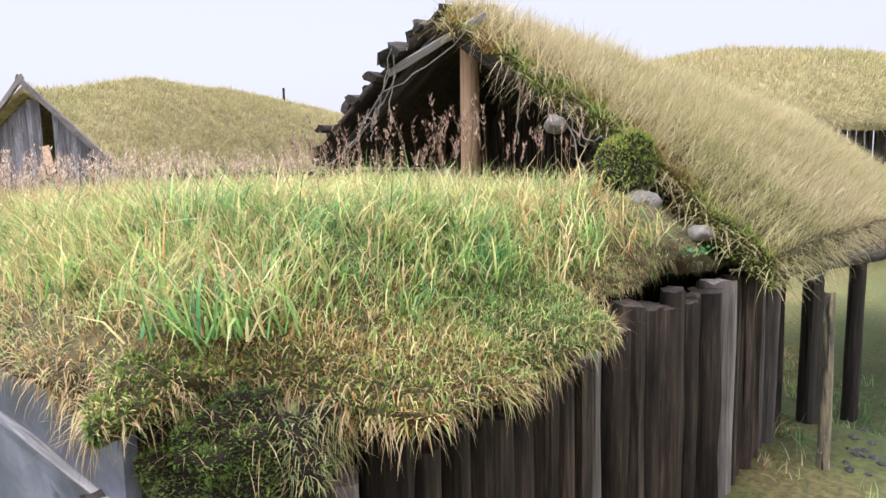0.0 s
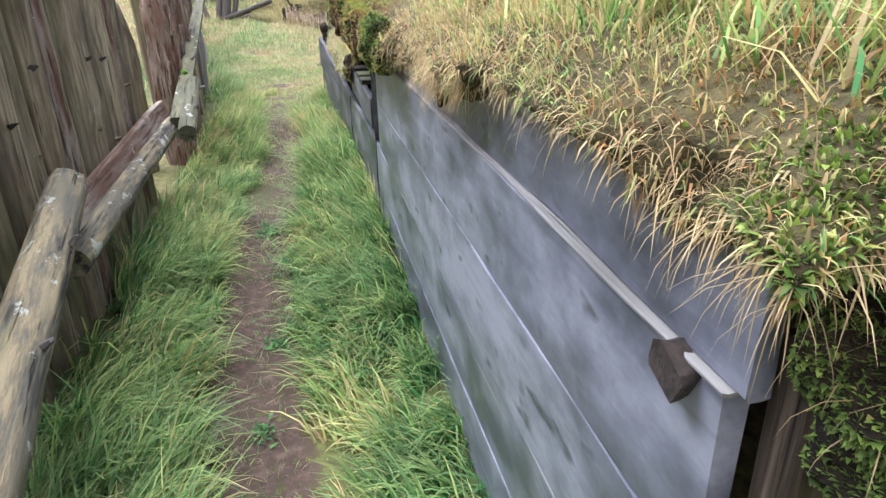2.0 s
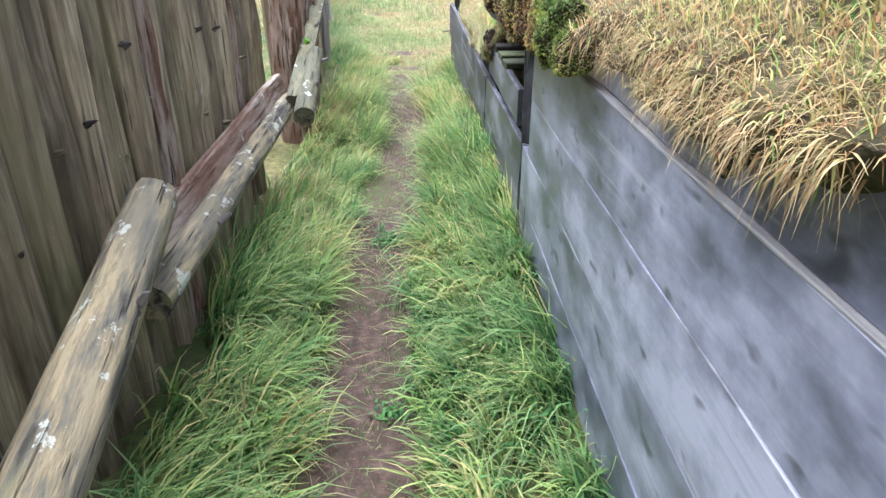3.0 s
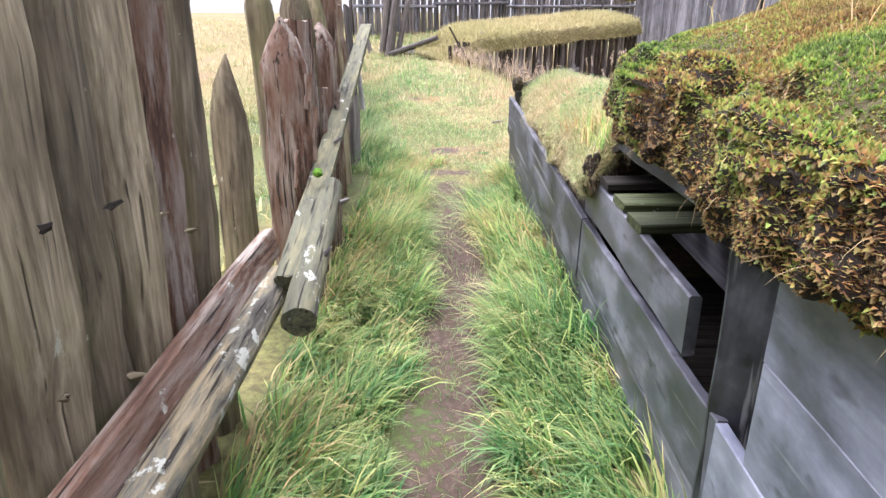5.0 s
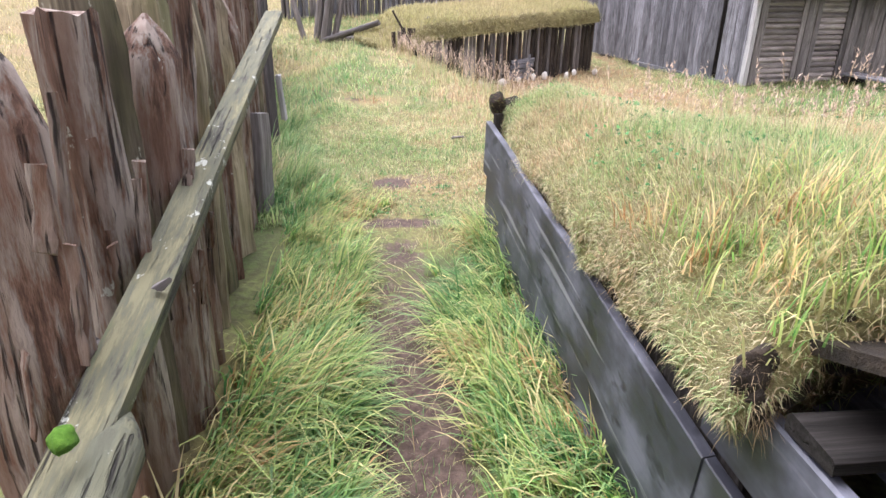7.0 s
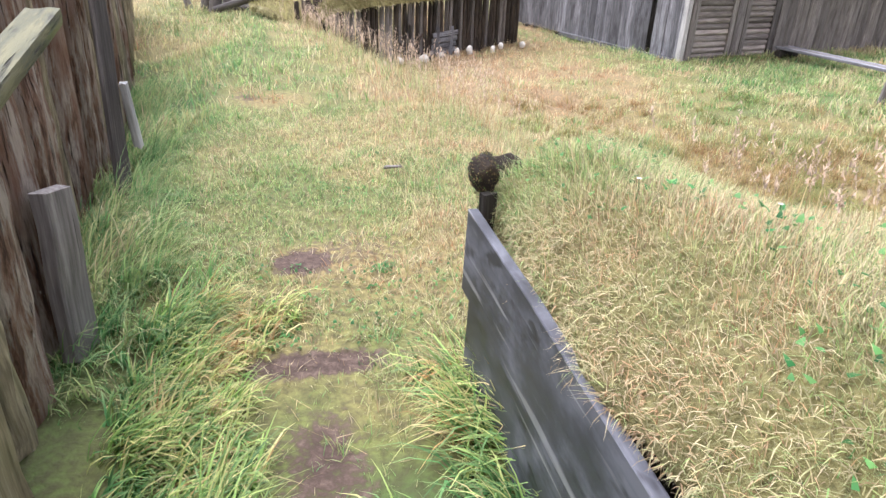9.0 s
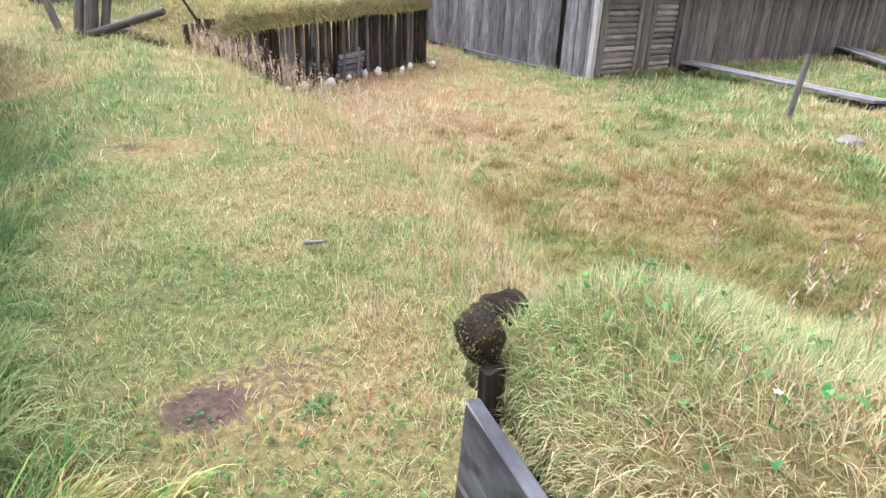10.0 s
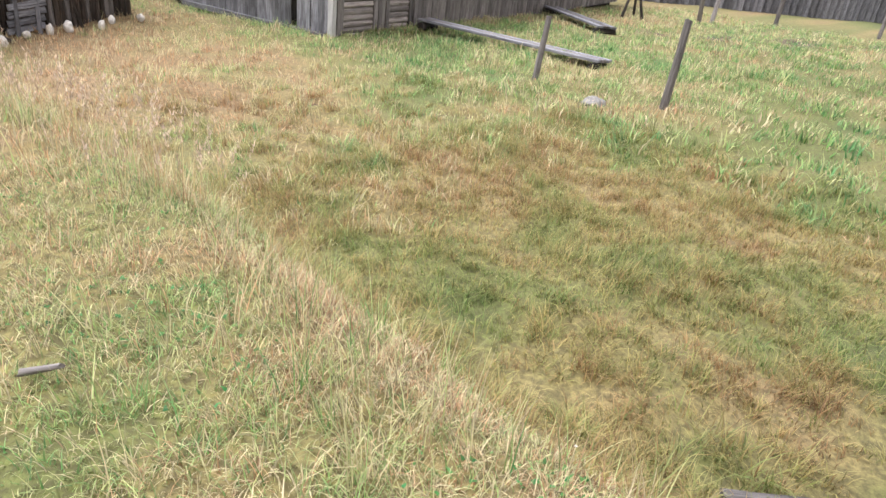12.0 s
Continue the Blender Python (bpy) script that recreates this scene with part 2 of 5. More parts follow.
def ground_mat():
    m, n, l, b = nodes_of("meadow_ground", 0.95)
    tc = n.new("ShaderNodeTexCoord")
    soil = n.new("ShaderNodeAttribute")
    soil.attribute_name = "soil"
    dry = n.new("ShaderNodeAttribute")
    dry.attribute_name = "dry"
    big = tex(n, l, tc.outputs["Object"], 0.9, 5)
    fine = tex(n, l, tc.outputs["Object"], 22, 6, 0.7)
    turf = ramp(n, l, dry.outputs["Fac"], [(0.0, (0.07, 0.13, 0.035)), (0.4, (0.18, 0.20, 0.06)), (0.7, (0.30, 0.25, 0.10)), (1.0, (0.34, 0.23, 0.12))])
    # dark roots, with the shade between blades painted in as well
    turf = mixc(n, l, ramp(n, l, fine, [(0.35, (0, 0, 0)), (0.6, (0.75, 0.75, 0.75))]), turf, (0.06, 0.05, 0.025))
    dirt = ramp(n, l, fine, [(0.3, (0.032, 0.021, 0.016)), (0.5, (0.08, 0.052, 0.041)), (0.7, (0.17, 0.122, 0.096))])
    edge = math_node(n, l, "ADD", soil.outputs["Fac"], math_node(n, l, "MULTIPLY", math_node(n, l, "SUBTRACT", fine, 0.5), 0.9))
    sf = ramp(n, l, edge, [(0.42, (0, 0, 0)), (0.62, (1, 1, 1))])
    col = mixc(n, l, sf, turf, dirt)
    l.new(col, b.inputs["Base Color"])
    bump(n, l, b, fine, 0.8, 0.02)
    return m


def earth_mat(name, a, c, d, scale=14):
    m, n, l, b = nodes_of(name, 0.95)
    tc = n.new("ShaderNodeTexCoord")
    f = tex(n, l, tc.outputs["Object"], scale, 7, 0.7)
    g = tex(n, l, tc.outputs["Object"], scale * 0.2, 3)
    col = ramp(n, l, f, [(0.3, a), (0.5, c), (0.72, d)])
    col = mixc(n, l, ramp(n, l, g, [(0.4, (0, 0, 0)), (0.7, (0.5, 0.5, 0.5))]), col, a)
    l.new(col, b.inputs["Base Color"])
    bump(n, l, b, f, 0.9, 0.03)
    return m


GROUND = ground_mat()
# dark sod whose colour also holds the shade among the blades
TURF = earth_mat("shaded_turf_sod", (0.03, 0.024, 0.012), (0.09, 0.075, 0.03), (0.19, 0.16, 0.065))
# paler than TURF: haze and light on the distant roofs are in its colour
TURF_PALE = earth_mat("haze_paled_turf", (0.12, 0.10, 0.05), (0.28, 0.25, 0.12), (0.42, 0.38, 0.2), 5)
THATCH = earth_mat("matted_grass", (0.11, 0.10, 0.04), (0.25, 0.23, 0.09), (0.40, 0.36, 0.16), 45)
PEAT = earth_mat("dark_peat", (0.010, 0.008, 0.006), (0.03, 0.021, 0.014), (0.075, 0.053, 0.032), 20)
STONE = earth_mat("grey_stone", (0.12, 0.115, 0.11), (0.24, 0.23, 0.22), (0.38, 0.37, 0.35), 9)
GRAVEL = earth_mat("dark_gravel", (0.03, 0.03, 0.035), (0.09, 0.09, 0.10), (0.2, 0.2, 0.21), 30)
WHITE = earth_mat("bleached_bone", (0.5, 0.48, 0.44), (0.7, 0.68, 0.64), (0.82, 0.81, 0.78), 12)
ROPE = earth_mat("weathered_rope", (0.16, 0.15, 0.13), (0.28, 0.27, 0.23), (0.4, 0.39, 0.34), 40)
IRON = earth_mat("rusted_iron", (0.03, 0.025, 0.025), (0.07, 0.055, 0.05), (0.12, 0.09, 0.075), 30)
MOSSGREEN = earth_mat("bright_moss", (0.06, 0.16, 0.01), (0.13, 0.32, 0.02), (0.22, 0.45, 0.05), 60)
HILL = earth_mat("misty_hillside", (0.45, 0.43, 0.33), (0.56, 0.53, 0.42), (0.64, 0.60, 0.50), 0.4)

# ---- helpers for shapes ----
rng = np.random.default_rng(7)


def vnoise(x, y, seed=0):
    """Smooth value noise in the plane, -1 to 1."""
    xi, yi = np.floor(x).astype(np.int64), np.floor(y).astype(np.int64)
    fx, fy = x - xi, y - yi
    fx, fy = fx * fx * (3 - 2 * fx), fy * fy * (3 - 2 * fy)

    def h(a, b):
        k = (a * 374761393 + b * 668265263 + seed * 974711) & 0x7FFFFFFF
        k = ((k ^ (k >> 13)) * 1274126177) & 0x7FFFFFFF
        return ((k ^ (k >> 16)) & 0xFFFF) / 32767.5 - 1
    top = h(xi, yi) * (1 - fx) + h(xi + 1, yi) * fx
    bot = h(xi, yi + 1) * (1 - fx) + h(xi + 1, yi + 1) * fx
    return top * (1 - fy) + bot * fy


def fbm(x, y, scale=1.0, seed=0, octaves=3):
    x, y = np.asarray(x, float) * scale, np.asarray(y, float) * scale
    v, a = 0, 1.0
    for o in range(octaves):
        v = v + a * vnoise(x * 2 ** o, y * 2 ** o, seed + o)
        a *= 0.5
    return v / 1.75


def smooth(a, b, x):
    t = np.clip((x - a) / (b - a), 0, 1)
    return t * t * (3 - 2 * t)


def mesh_of(name, verts, faces, mat, flat=False):
    me = bpy.data.meshes.new(name)
    me.from_pydata([tuple(v) for v in verts], [], faces)
    me.materials.append(mat)
    if not flat:
        me.shade_smooth()
    me.update()
    return me


def put(name, me, m=None, parent=None, label=""):
    ob = new(name, me)
    if parent is not None:
        ob.parent = parent
    if m is not None:
        ob.matrix_basis = m
    if label:
        tagged(ob, label)
    return ob


def thing(name, label, category, group="", kind="", at=(0, 0, 0)):
    ob = new(name)
    ob.empty_display_size = 0.1
    ob.location = at
    return tagged(ob, label, category, group, kind)


def axis(p0, p1, spin=0.0):
    """A pose at p0 whose z axis runs to p1."""
    p0, p1 = Vector(p0), Vector(p1)
    q = (p1 - p0).to_track_quat("Z", "Y").to_matrix().to_4x4()
    return Matrix.Translation(p0) @ q @ pose(0, 0, 0, 0, 0, spin)


def log_mesh(name, length, r0, r1, mat, seed=0, sides=9, rings=7, rough=0.08, tip=0.0, squash=1.0, bow=0.0, flat_top=False):
    """A tapered, uneven round timber along z from 0 to length; tip: length of a hewn point at its top."""
    r = random.Random(seed)
    verts, faces = [], []
    ph = r.random() * 6.28
    zs = [length * k / (rings - 1) for k in range(rings)]
    if tip:
        zs = [(length - tip) * k / (rings - 1) for k in range(rings)] + [length - tip * 0.45, length]
    lobes = [1 + rough * r.uniform(-1, 1) for _ in range(sides)]
    for z in zs:
        f = z / length
        rad = r0 + (r1 - r0) * f
        if tip and z > length - tip:
            rad *= 0.58 if z < length else 0.06
        bx = bow * math.sin(3.14 * f) + rough * r0 * r.uniform(-0.5, 0.5)
        for i in range(sides):
            a = 6.2832 * i / sides + ph
            k = rad * lobes[i] * (1 + rough * 0.5 * r.uniform(-1, 1))
            y = math.sin(a) * k * squash
            if flat_top:
                y = min(y, 0.35 * rad)
            verts.append((math.cos(a) * k + bx, y, z + (r.uniform(-0.012, 0.012) if not tip and z in (zs[0], zs[-1]) else 0)))
    m = len(zs)
    for j in range(m - 1):
        for i in range(sides):
            a, b = j * sides + i, j * sides + (i + 1) % sides
            faces.append((a, b, b + sides, a + sides))
    faces.append(tuple(range(sides))[::-1])
    faces.append(tuple(range((m - 1) * sides, m * sides)))
    me = mesh_of(name, verts, faces, mat)
    me.set_sharp_from_angle(angle=radians(50))
    return me


def board_mesh(name, length, w, t, mat, seed=0, segs=5, warp=0.004, wear=0.006, point=0.0):
    """A sawn board along z: w wide in x, t thick in y, with worn edges; point: height of a cut tip."""
    r = random.Random(seed)
    verts, faces = [], []
    c = min(wear, t * 0.3)
    prof = [(-w / 2 + c, -t / 2), (w / 2 - c, -t / 2), (w / 2, -t / 2 + c), (w / 2, t / 2 - c), (w / 2 - c, t / 2), (-w / 2 + c, t / 2), (-w / 2, t / 2 - c), (-w / 2, -t / 2 + c)]
    for k in range(segs + 1):
        f = k / segs
        dx, dy, s = r.uniform(-warp, warp), r.uniform(-warp, warp), 1 + r.uniform(-0.5, 0.5) * warp / w * 4
        for x, y in prof:
            z = length * f
            if k == segs and point:
                z = length - point * abs(x) / (w / 2)
            elif k in (0, segs):
                z += r.uniform(-0.004, 0.004)
            verts.append((x * s + dx, y + dy, z))
    for k in range(segs):
        for i in range(8):
            a, b = k * 8 + i, k * 8 + (i + 1) % 8
            faces.append((a, b, b + 8, a + 8))
    faces.append(tuple(range(8))[::-1])
    faces.append(tuple(range(segs * 8, segs * 8 + 8)))
    me = mesh_of(name, verts, faces, mat)
    me.set_sharp_from_angle(angle=radians(35))
    return me


def plank(parent, name, p0, p1, w, t, mat, seed, spin=0.0, label="", **kw):
    length = (Vector(p1) - Vector(p0)).length
    return put(name, board_mesh(name, length, w, t, mat, seed, **kw), axis(p0, p1, spin), parent, label)


def log(parent, name, p0, p1, r0, r1, mat, seed, spin=0.0, label="", **kw):
    length = (Vector(p1) - Vector(p0)).length
    return put(name, log_mesh(name, length, r0, r1, mat, seed, **kw), axis(p0, p1, spin), parent, label)


def blades(name, base, az, length, width, th0, th1, dry, mat, label="", category="grass", parent=None, segs=3):
    """Many bent blades in one mesh. th0, th1: lean from upright at the root and at the tip, in radians."""
    n = len(base)
    hx, hy = np.cos(az), np.sin(az)
    sx, sy = -hy, hx
    rows, along = [], []
    p = np.array(base, float)
    for k in range(segs + 1):
        f = k / segs
        w = width * (1 - f ** 1.6) * 0.5
        if k < segs:
            rows.append(np.stack([p[:, 0] - sx * w, p[:, 1] - sy * w, p[:, 2]], 1))
            rows.append(np.stack([p[:, 0] + sx * w, p[:, 1] + sy * w, p[:, 2]], 1))
            along += [f, f]
        else:
            rows.append(p.copy())
            along += [1.0]
        th = th0 + (th1 - th0) * (f + 0.5 / segs)
        st = length / segs
        p = p + np.stack([hx * np.sin(th) * st, hy * np.sin(th) * st, np.cos(th) * st], 1)
    nv = 2 * segs + 1
    co = np.stack(rows, 1).reshape(-1, 3)
    o = (np.arange(n) * nv)[:, None]
    quads = np.concatenate([o + np.array([2 * k, 2 * k + 1, 2 * k + 3, 2 * k + 2]) for k in range(segs - 1)], 1).reshape(n, -1, 4)
    tri = o + np.array([2 * segs - 2, 2 * segs - 1, 2 * segs])
    loops = np.concatenate([quads.reshape(n, -1), tri], 1).reshape(-1)
    sizes = np.tile(np.array([4] * (segs - 1) + [3]), n)
    starts = np.concatenate([[0], np.cumsum(sizes)[:-1]])
    me = bpy.data.meshes.new(name)
    me.vertices.add(len(co))
    me.vertices.foreach_set("co", co.astype(np.float32).ravel())
    me.loops.add(len(loops))
    me.loops.foreach_set("vertex_index", loops.astype(np.int32))
    me.polygons.add(len(sizes))
    me.polygons.foreach_set("loop_start", starts.astype(np.int32))
    me.update(calc_edges=True)
    me.attributes.new("dry", "FLOAT", "POINT").data.foreach_set("value", np.repeat(dry, nv).astype(np.float32))
    me.attributes.new("along", "FLOAT", "POINT").data.foreach_set("value", np.tile(along, n).astype(np.float32))
    me.materials.append(mat)
    me.shade_smooth()
    ob = new(name, me)
    if parent is not None:
        ob.parent = parent
        tagged(ob, label, kind="stuff")
    else:
        tagged(ob, label, category, kind="stuff")
    return ob


def sod(name, xr, yr, top, thick, parent, mat, nx=60, ny=60, seed=0, bulge=0.06, rag=0.05, label=""):
    """A thick slab of turf over a rectangle: its upper face follows top(x, y), with ragged rounded sides and a flat underside."""
    u, v = np.linspace(0, 1, nx), np.linspace(0, 1, ny)
    U, V = np.meshgrid(u, v, indexing="ij")
    X = xr[0] + U * (xr[1] - xr[0])
    front = yr[0](X) if callable(yr[0]) else yr[0] + 0 * X
    Y = front + V * (yr[1] - front)
    edge_in = np.minimum(np.minimum(U * (xr[1] - xr[0]), (1 - U) * (xr[1] - xr[0])), np.minimum(V, 1 - V) * (yr[1] - np.min(front)))
    Z = top(X, Y) - 0.05 * np.exp(-edge_in / 0.06)
    verts = list(np.stack([X, Y, Z], 2).reshape(-1, 3))
    faces = [(i * ny + j, (i + 1) * ny + j, (i + 1) * ny + j + 1, i * ny + j + 1) for i in range(nx - 1) for j in range(ny - 1)]
    ring = [(i, 0) for i in range(nx)] + [(nx - 1, j) for j in range(1, ny)] + [(i, ny - 1) for i in range(nx - 2, -1, -1)] + [(0, j) for j in range(ny - 2, 0, -1)]
    prev = [i * ny + j for i, j in ring]
    steps = 5
    for k in range(1, steps + 1):
        f = k / steps
        cur = []
        for q, (i, j) in enumerate(ring):
            x, y, z = X[i, j], Y[i, j], Z[i, j]
            ox = (-1 if i == 0 else 1 if i == nx - 1 else 0)
            oy = (-1 if j == 0 else 1 if j == ny - 1 else 0)
            s = q * 0.31
            nz = float(fbm(s, f * 2.2, 1.0, seed + 3))
            out = bulge * math.sin(3.14 * min(f * 1.15, 1)) + rag * nz * (1 if k < steps else 0.4) - (0.05 if k == steps else 0)
            h = (float(thick(x, y)) if callable(thick) else thick) * (1 + 0.35 * float(fbm(s, 9.0, 0.7, seed + 5)))
            verts.append((x + ox * out, y + oy * out, z - h * f))
            cur.append(len(verts) - 1)
        m = len(ring)
        faces += [(prev[q], cur[q], cur[(q + 1) % m], prev[(q + 1) % m]) for q in range(m)]
        prev = cur
    faces.append(tuple(prev))
    me = mesh_of(name, verts, faces, mat)
    return put(name, me, None, parent, label)


def fuzz(ob, n, length, width, mat, name, label, keep=None, droop=(0.2, 1.2), lean=0.35, dryf=None, segs=3, turn=0.8, jitter=0.12, category="grass", size=None):
    """Blades or moss leaves that grow out of a mesh's surface; their place on it is drawn by area."""
    me = ob.data
    me.calc_loop_triangles()
    tri = np.zeros(len(me.loop_triangles) * 3, np.int32)
    me.loop_triangles.foreach_get("vertices", tri)
    co = np.zeros(len(me.vertices) * 3, np.float32)
    me.vertices.foreach_get("co", co)
    co, tri = co.reshape(-1, 3).astype(float), tri.reshape(-1, 3)
    a, b, c = co[tri[:, 0]], co[tri[:, 1]], co[tri[:, 2]]
    nn = np.cross(b - a, c - a)
    area = np.linalg.norm(nn, axis=1)
    nn = nn / np.maximum(area, 1e-9)[:, None]
    area = area * (nn[:, 2] > -0.6)
    if keep is not None:
        area = area * np.clip(keep((a + b + c) / 3, nn), 0, 1)
    pick = rng.choice(len(tri), n, p=area / area.sum())
    u, v = rng.random(n), rng.random(n)
    f = u + v > 1
    u[f], v[f] = 1 - u[f], 1 - v[f]
    p = a[pick] + (b - a)[pick] * u[:, None] + (c - a)[pick] * v[:, None]
    nm = nn[pick]
    m = len(p)
    up = np.arccos(np.clip(nm[:, 2], -1, 1))
    az = np.arctan2(nm[:, 1], nm[:, 0]) + rng.normal(0, 1, m) * (turn + 2.5 * np.exp(-up / 0.25))
    th0 = np.clip(up + rng.normal(0, lean, m), 0, 2.6)
    th1 = np.minimum(th0 + rng.uniform(*droop, m), 3.0)
    L = rng.uniform(*length, m) * (1 + 0.4 * fbm(p[:, 0] + p[:, 2], p[:, 1], 2.3, 91))
    if size is not None:
        L = L * size(p, nm)
    dry = np.clip((dryf(p, nm) if dryf else 0.5 + 0 * L) + rng.normal(0, jitter, m), 0, 1)
    return blades(name, p - nm * 0.004, az, L, rng.uniform(*width, m), th0, th1, dry, mat, label, category, segs=segs)


def tube(name, pts, rad, mat, parent=None, sides=5, label=""):
    """A thin round cord through some points."""
    verts, faces = [], []
    pts = [Vector(p) for p in pts]
    for i, p in enumerate(pts):
        d = (pts[min(i + 1, len(pts) - 1)] - pts[max(i - 1, 0)]).normalized()
        q = d.to_track_quat("Z", "Y")
        for k in range(sides):
            a = 6.2832 * k / sides
            verts.append(p + q @ Vector((math.cos(a) * rad, math.sin(a) * rad, 0)))
    for i in range(len(pts) - 1):
        for k in range(sides):
            a, b = i * sides + k, i * sides + (k + 1) % sides
            faces.append((a, b, b + sides, a + sides))
    return put(name, mesh_of(name, verts, faces, mat), None, parent, label)


def sag(p0, p1, drop, n=9, wob=0.0, seed=0):
    r = random.Random(seed)
    p0, p1 = Vector(p0), Vector(p1)
    return [p0.lerp(p1, i / (n - 1)) - Vector((0, 0, drop * 4 * (i / (n - 1)) * (1 - i / (n - 1)))) + Vector((r.uniform(-wob, wob), r.uniform(-wob, wob), r.uniform(-wob, wob))) for i in range(n)]


def rock(name, at, size, mat, seed, label, category, parent=None, group=""):
    """An uneven boulder, flattened and dented."""
    bm = bmesh.new()
    bmesh.ops.create_icosphere(bm, subdivisions=3, radius=1.0)
    for v in bm.verts:
        k = 1 + 0.28 * noise.noise(v.co * 1.3 + Vector((seed, seed * 2, 0))) + 0.1 * noise.noise(v.co * 3.7 + Vector((0, seed, 3)))
        v.co = Vector((v.co.x * size[0], v.co.y * size[1], v.co.z * size[2])) * k
    me = bpy.data.meshes.new(name)
    bm.to_mesh(me)
    bm.free()
    me.materials.append(mat)
    me.shade_smooth()
    ob = put(name, me, pose(*at, 0, 0, seed * 47), parent)
    return tagged(ob, label, category, group) if parent is None else tagged(ob, label)


def clod(name, at, size, mat, seed, label, parent, square=0.55):
    """A block of cut turf: squared off, with worn corners and dents."""
    bm = bmesh.new()
    bmesh.ops.create_icosphere(bm, subdivisions=4, radius=1.0)
    for v in bm.verts:
        c = Vector([math.copysign(abs(a) ** square, a) for a in v.co])
        p = Vector((c.x * size[0], c.y * size[1], c.z * size[2]))
        k = 1 + 0.16 * noise.noise(v.co * 1.7 + Vector((seed, 2 * seed, 1)))
        v.co = p * k + v.co * (0.045 * noise.noise(p * 17 + Vector((3, seed, 0))) + 0.02 * noise.noise(p * 41 + Vector((seed, 1, 0)))) * min(1.0, size[2] / 0.1)
    me = bpy.data.meshes.new(name)
    bm.to_mesh(me)
    bm.free()
    me.materials.append(mat)
    me.shade_smooth()
    return put(name, me, pose(*at), parent, label)


# ---- ground ----
def bank_x(y):
    """Where the bank breaks down to the lower meadow."""
    return 4.6 + (1.55 - 4.6) * smooth(7.6, 9.2, y) - 1.3 * smooth(12, 20, y)


def path_x(y):
    return -0.24 + 0.05 * np.sin(y * 1.3) - 0.05 * smooth(8, 10, y)


def trench(x, y):
    """A narrow drain across the lower meadow."""
    d = (x - 4.15) * 0.64 + (y - 17.38) * 0.77 + 0.3 * fbm(x, y, 0.7, 16)
    return np.exp(-(d / 0.17) ** 2) * smooth(3.2, 3.9, x) * smooth(8.2, 7.0, x) * smooth(-0.35, 0.1, fbm(x, y, 0.9, 17))


def ground_z(x, y):
    x, y = np.asarray(x, float), np.asarray(y, float)
    bx = bank_x(y)
    drop = smooth(bx - 0.45, bx + 1.2, x)
    z = -0.92 * drop + 0.2 * smooth(2.5, 11, x - bx) * drop
    z = z - 0.35 * smooth(-1.0, -2.6, x) * smooth(20, 16, y)
    z = z + 0.5 * smooth(21, 27, y) * smooth(9, 3, x)
    z = z + 0.05 * smooth(0.35, 0.8, np.abs(x + 0.24)) * smooth(-1.6, -0.9, x) * (1 - drop)
    lump = smooth(8, 10, y) + 0.2
    z = z + (0.035 * fbm(x, y, 0.9, 11) + 0.018 * fbm(x, y, 3.2, 12)) * lump + 0.012 * fbm(x, y, 5, 13)
    z = z + (0.10 * fbm(x, y, 0.55, 14) + 0.06 * fbm(x, y, 1.7, 15)) * drop
    z = z - 0.16 * trench(x, y)
    return z


def soil_at(x, y):
    d = np.abs(x - path_x(y))
    s = (1 - smooth(0.13, 0.30, d)) * (1 - smooth(8.0, 9.0, y)) * (0.66 + 0.35 * fbm(x, y, 2.1, 21))
    for cx, cy, rx, ry, k in ((-0.25, 8.74, 0.4, 0.11, 1.0), (-0.24, 8.2, 0.2, 0.36, 0.72), (-0.29, 9.62, 0.2, 0.16, 1.0), (-0.05, 9.75, 0.6, 0.5, 0.5), (-0.8, 13.5, 0.22, 0.3, 0.6), (-0.15, 6.05, 0.22, 0.13, 1.0), (-0.3, 4.0, 0.16, 0.3, 0.9), (-0.16, 5.1, 0.2, 0.2, 0.8)):
        s = np.maximum(s, k * np.exp(-((x - cx) / rx) ** 2 - ((y - cy) / ry) ** 2))
    s = np.maximum(s, 0.75 * np.exp(-(((x - 26) * 0.37 + (y - 17.5) * 0.93) / 0.9) ** 2) * smooth(15, 20, x) * smooth(24, 18, y))
    return np.clip(np.maximum(s, trench(x, y)), 0, 1)


def dryness(x, y):
    """0: lush green, 1: withered."""
    x, y = np.asarray(x, float), np.asarray(y, float)
    d = 0.5 + 0.36 * fbm(x, y, 0.6, 31) + 0.36 * fbm(x, y, 2.0, 32)
    lush = smooth(1.3, 0.2, np.abs(x + 0.2)) * smooth(9.5, 7.5, y)
    d = d - 0.28 * lush
    bx = bank_x(y)
    d = d + 0.16 * np.exp(-((x - bx + 0.2) / 0.9) ** 2) * smooth(8.4, 9.6, y)
    d = d - 0.3 * smooth(-0.8, -1.2, x) * smooth(7, 8.5, y) * smooth(17, 12, y)
    d = d + 0.28 * smooth(0.5, 2.5, x - bx) * smooth(8, 3, x - bx) * smooth(14, 19, y) * smooth(8, 9, y)
    d = d - 0.16 * smooth(5.5, 8, x) * smooth(22, 20, y) * smooth(8, 10, y)
    d = d + 0.12 * smooth(0.3, 1.5, x - bx) * smooth(8.5, 9.5, y) + 0.3 * np.exp(-((x + 0.05) / 0.55) ** 2 - ((y - 9.75) / 0.5) ** 2)
    d = d + 0.25 * smooth(-2.0, -6, x) - 0.03 * smooth(8.3, 9.2, y) * smooth(13.5, 11.5, y) * smooth(bx - 0.2, bx - 0.9, x) - 0.4 * smooth(3.2, 3.8, x) * smooth(2.5, 1.2, y)
    return np.clip(d, 0, 1)


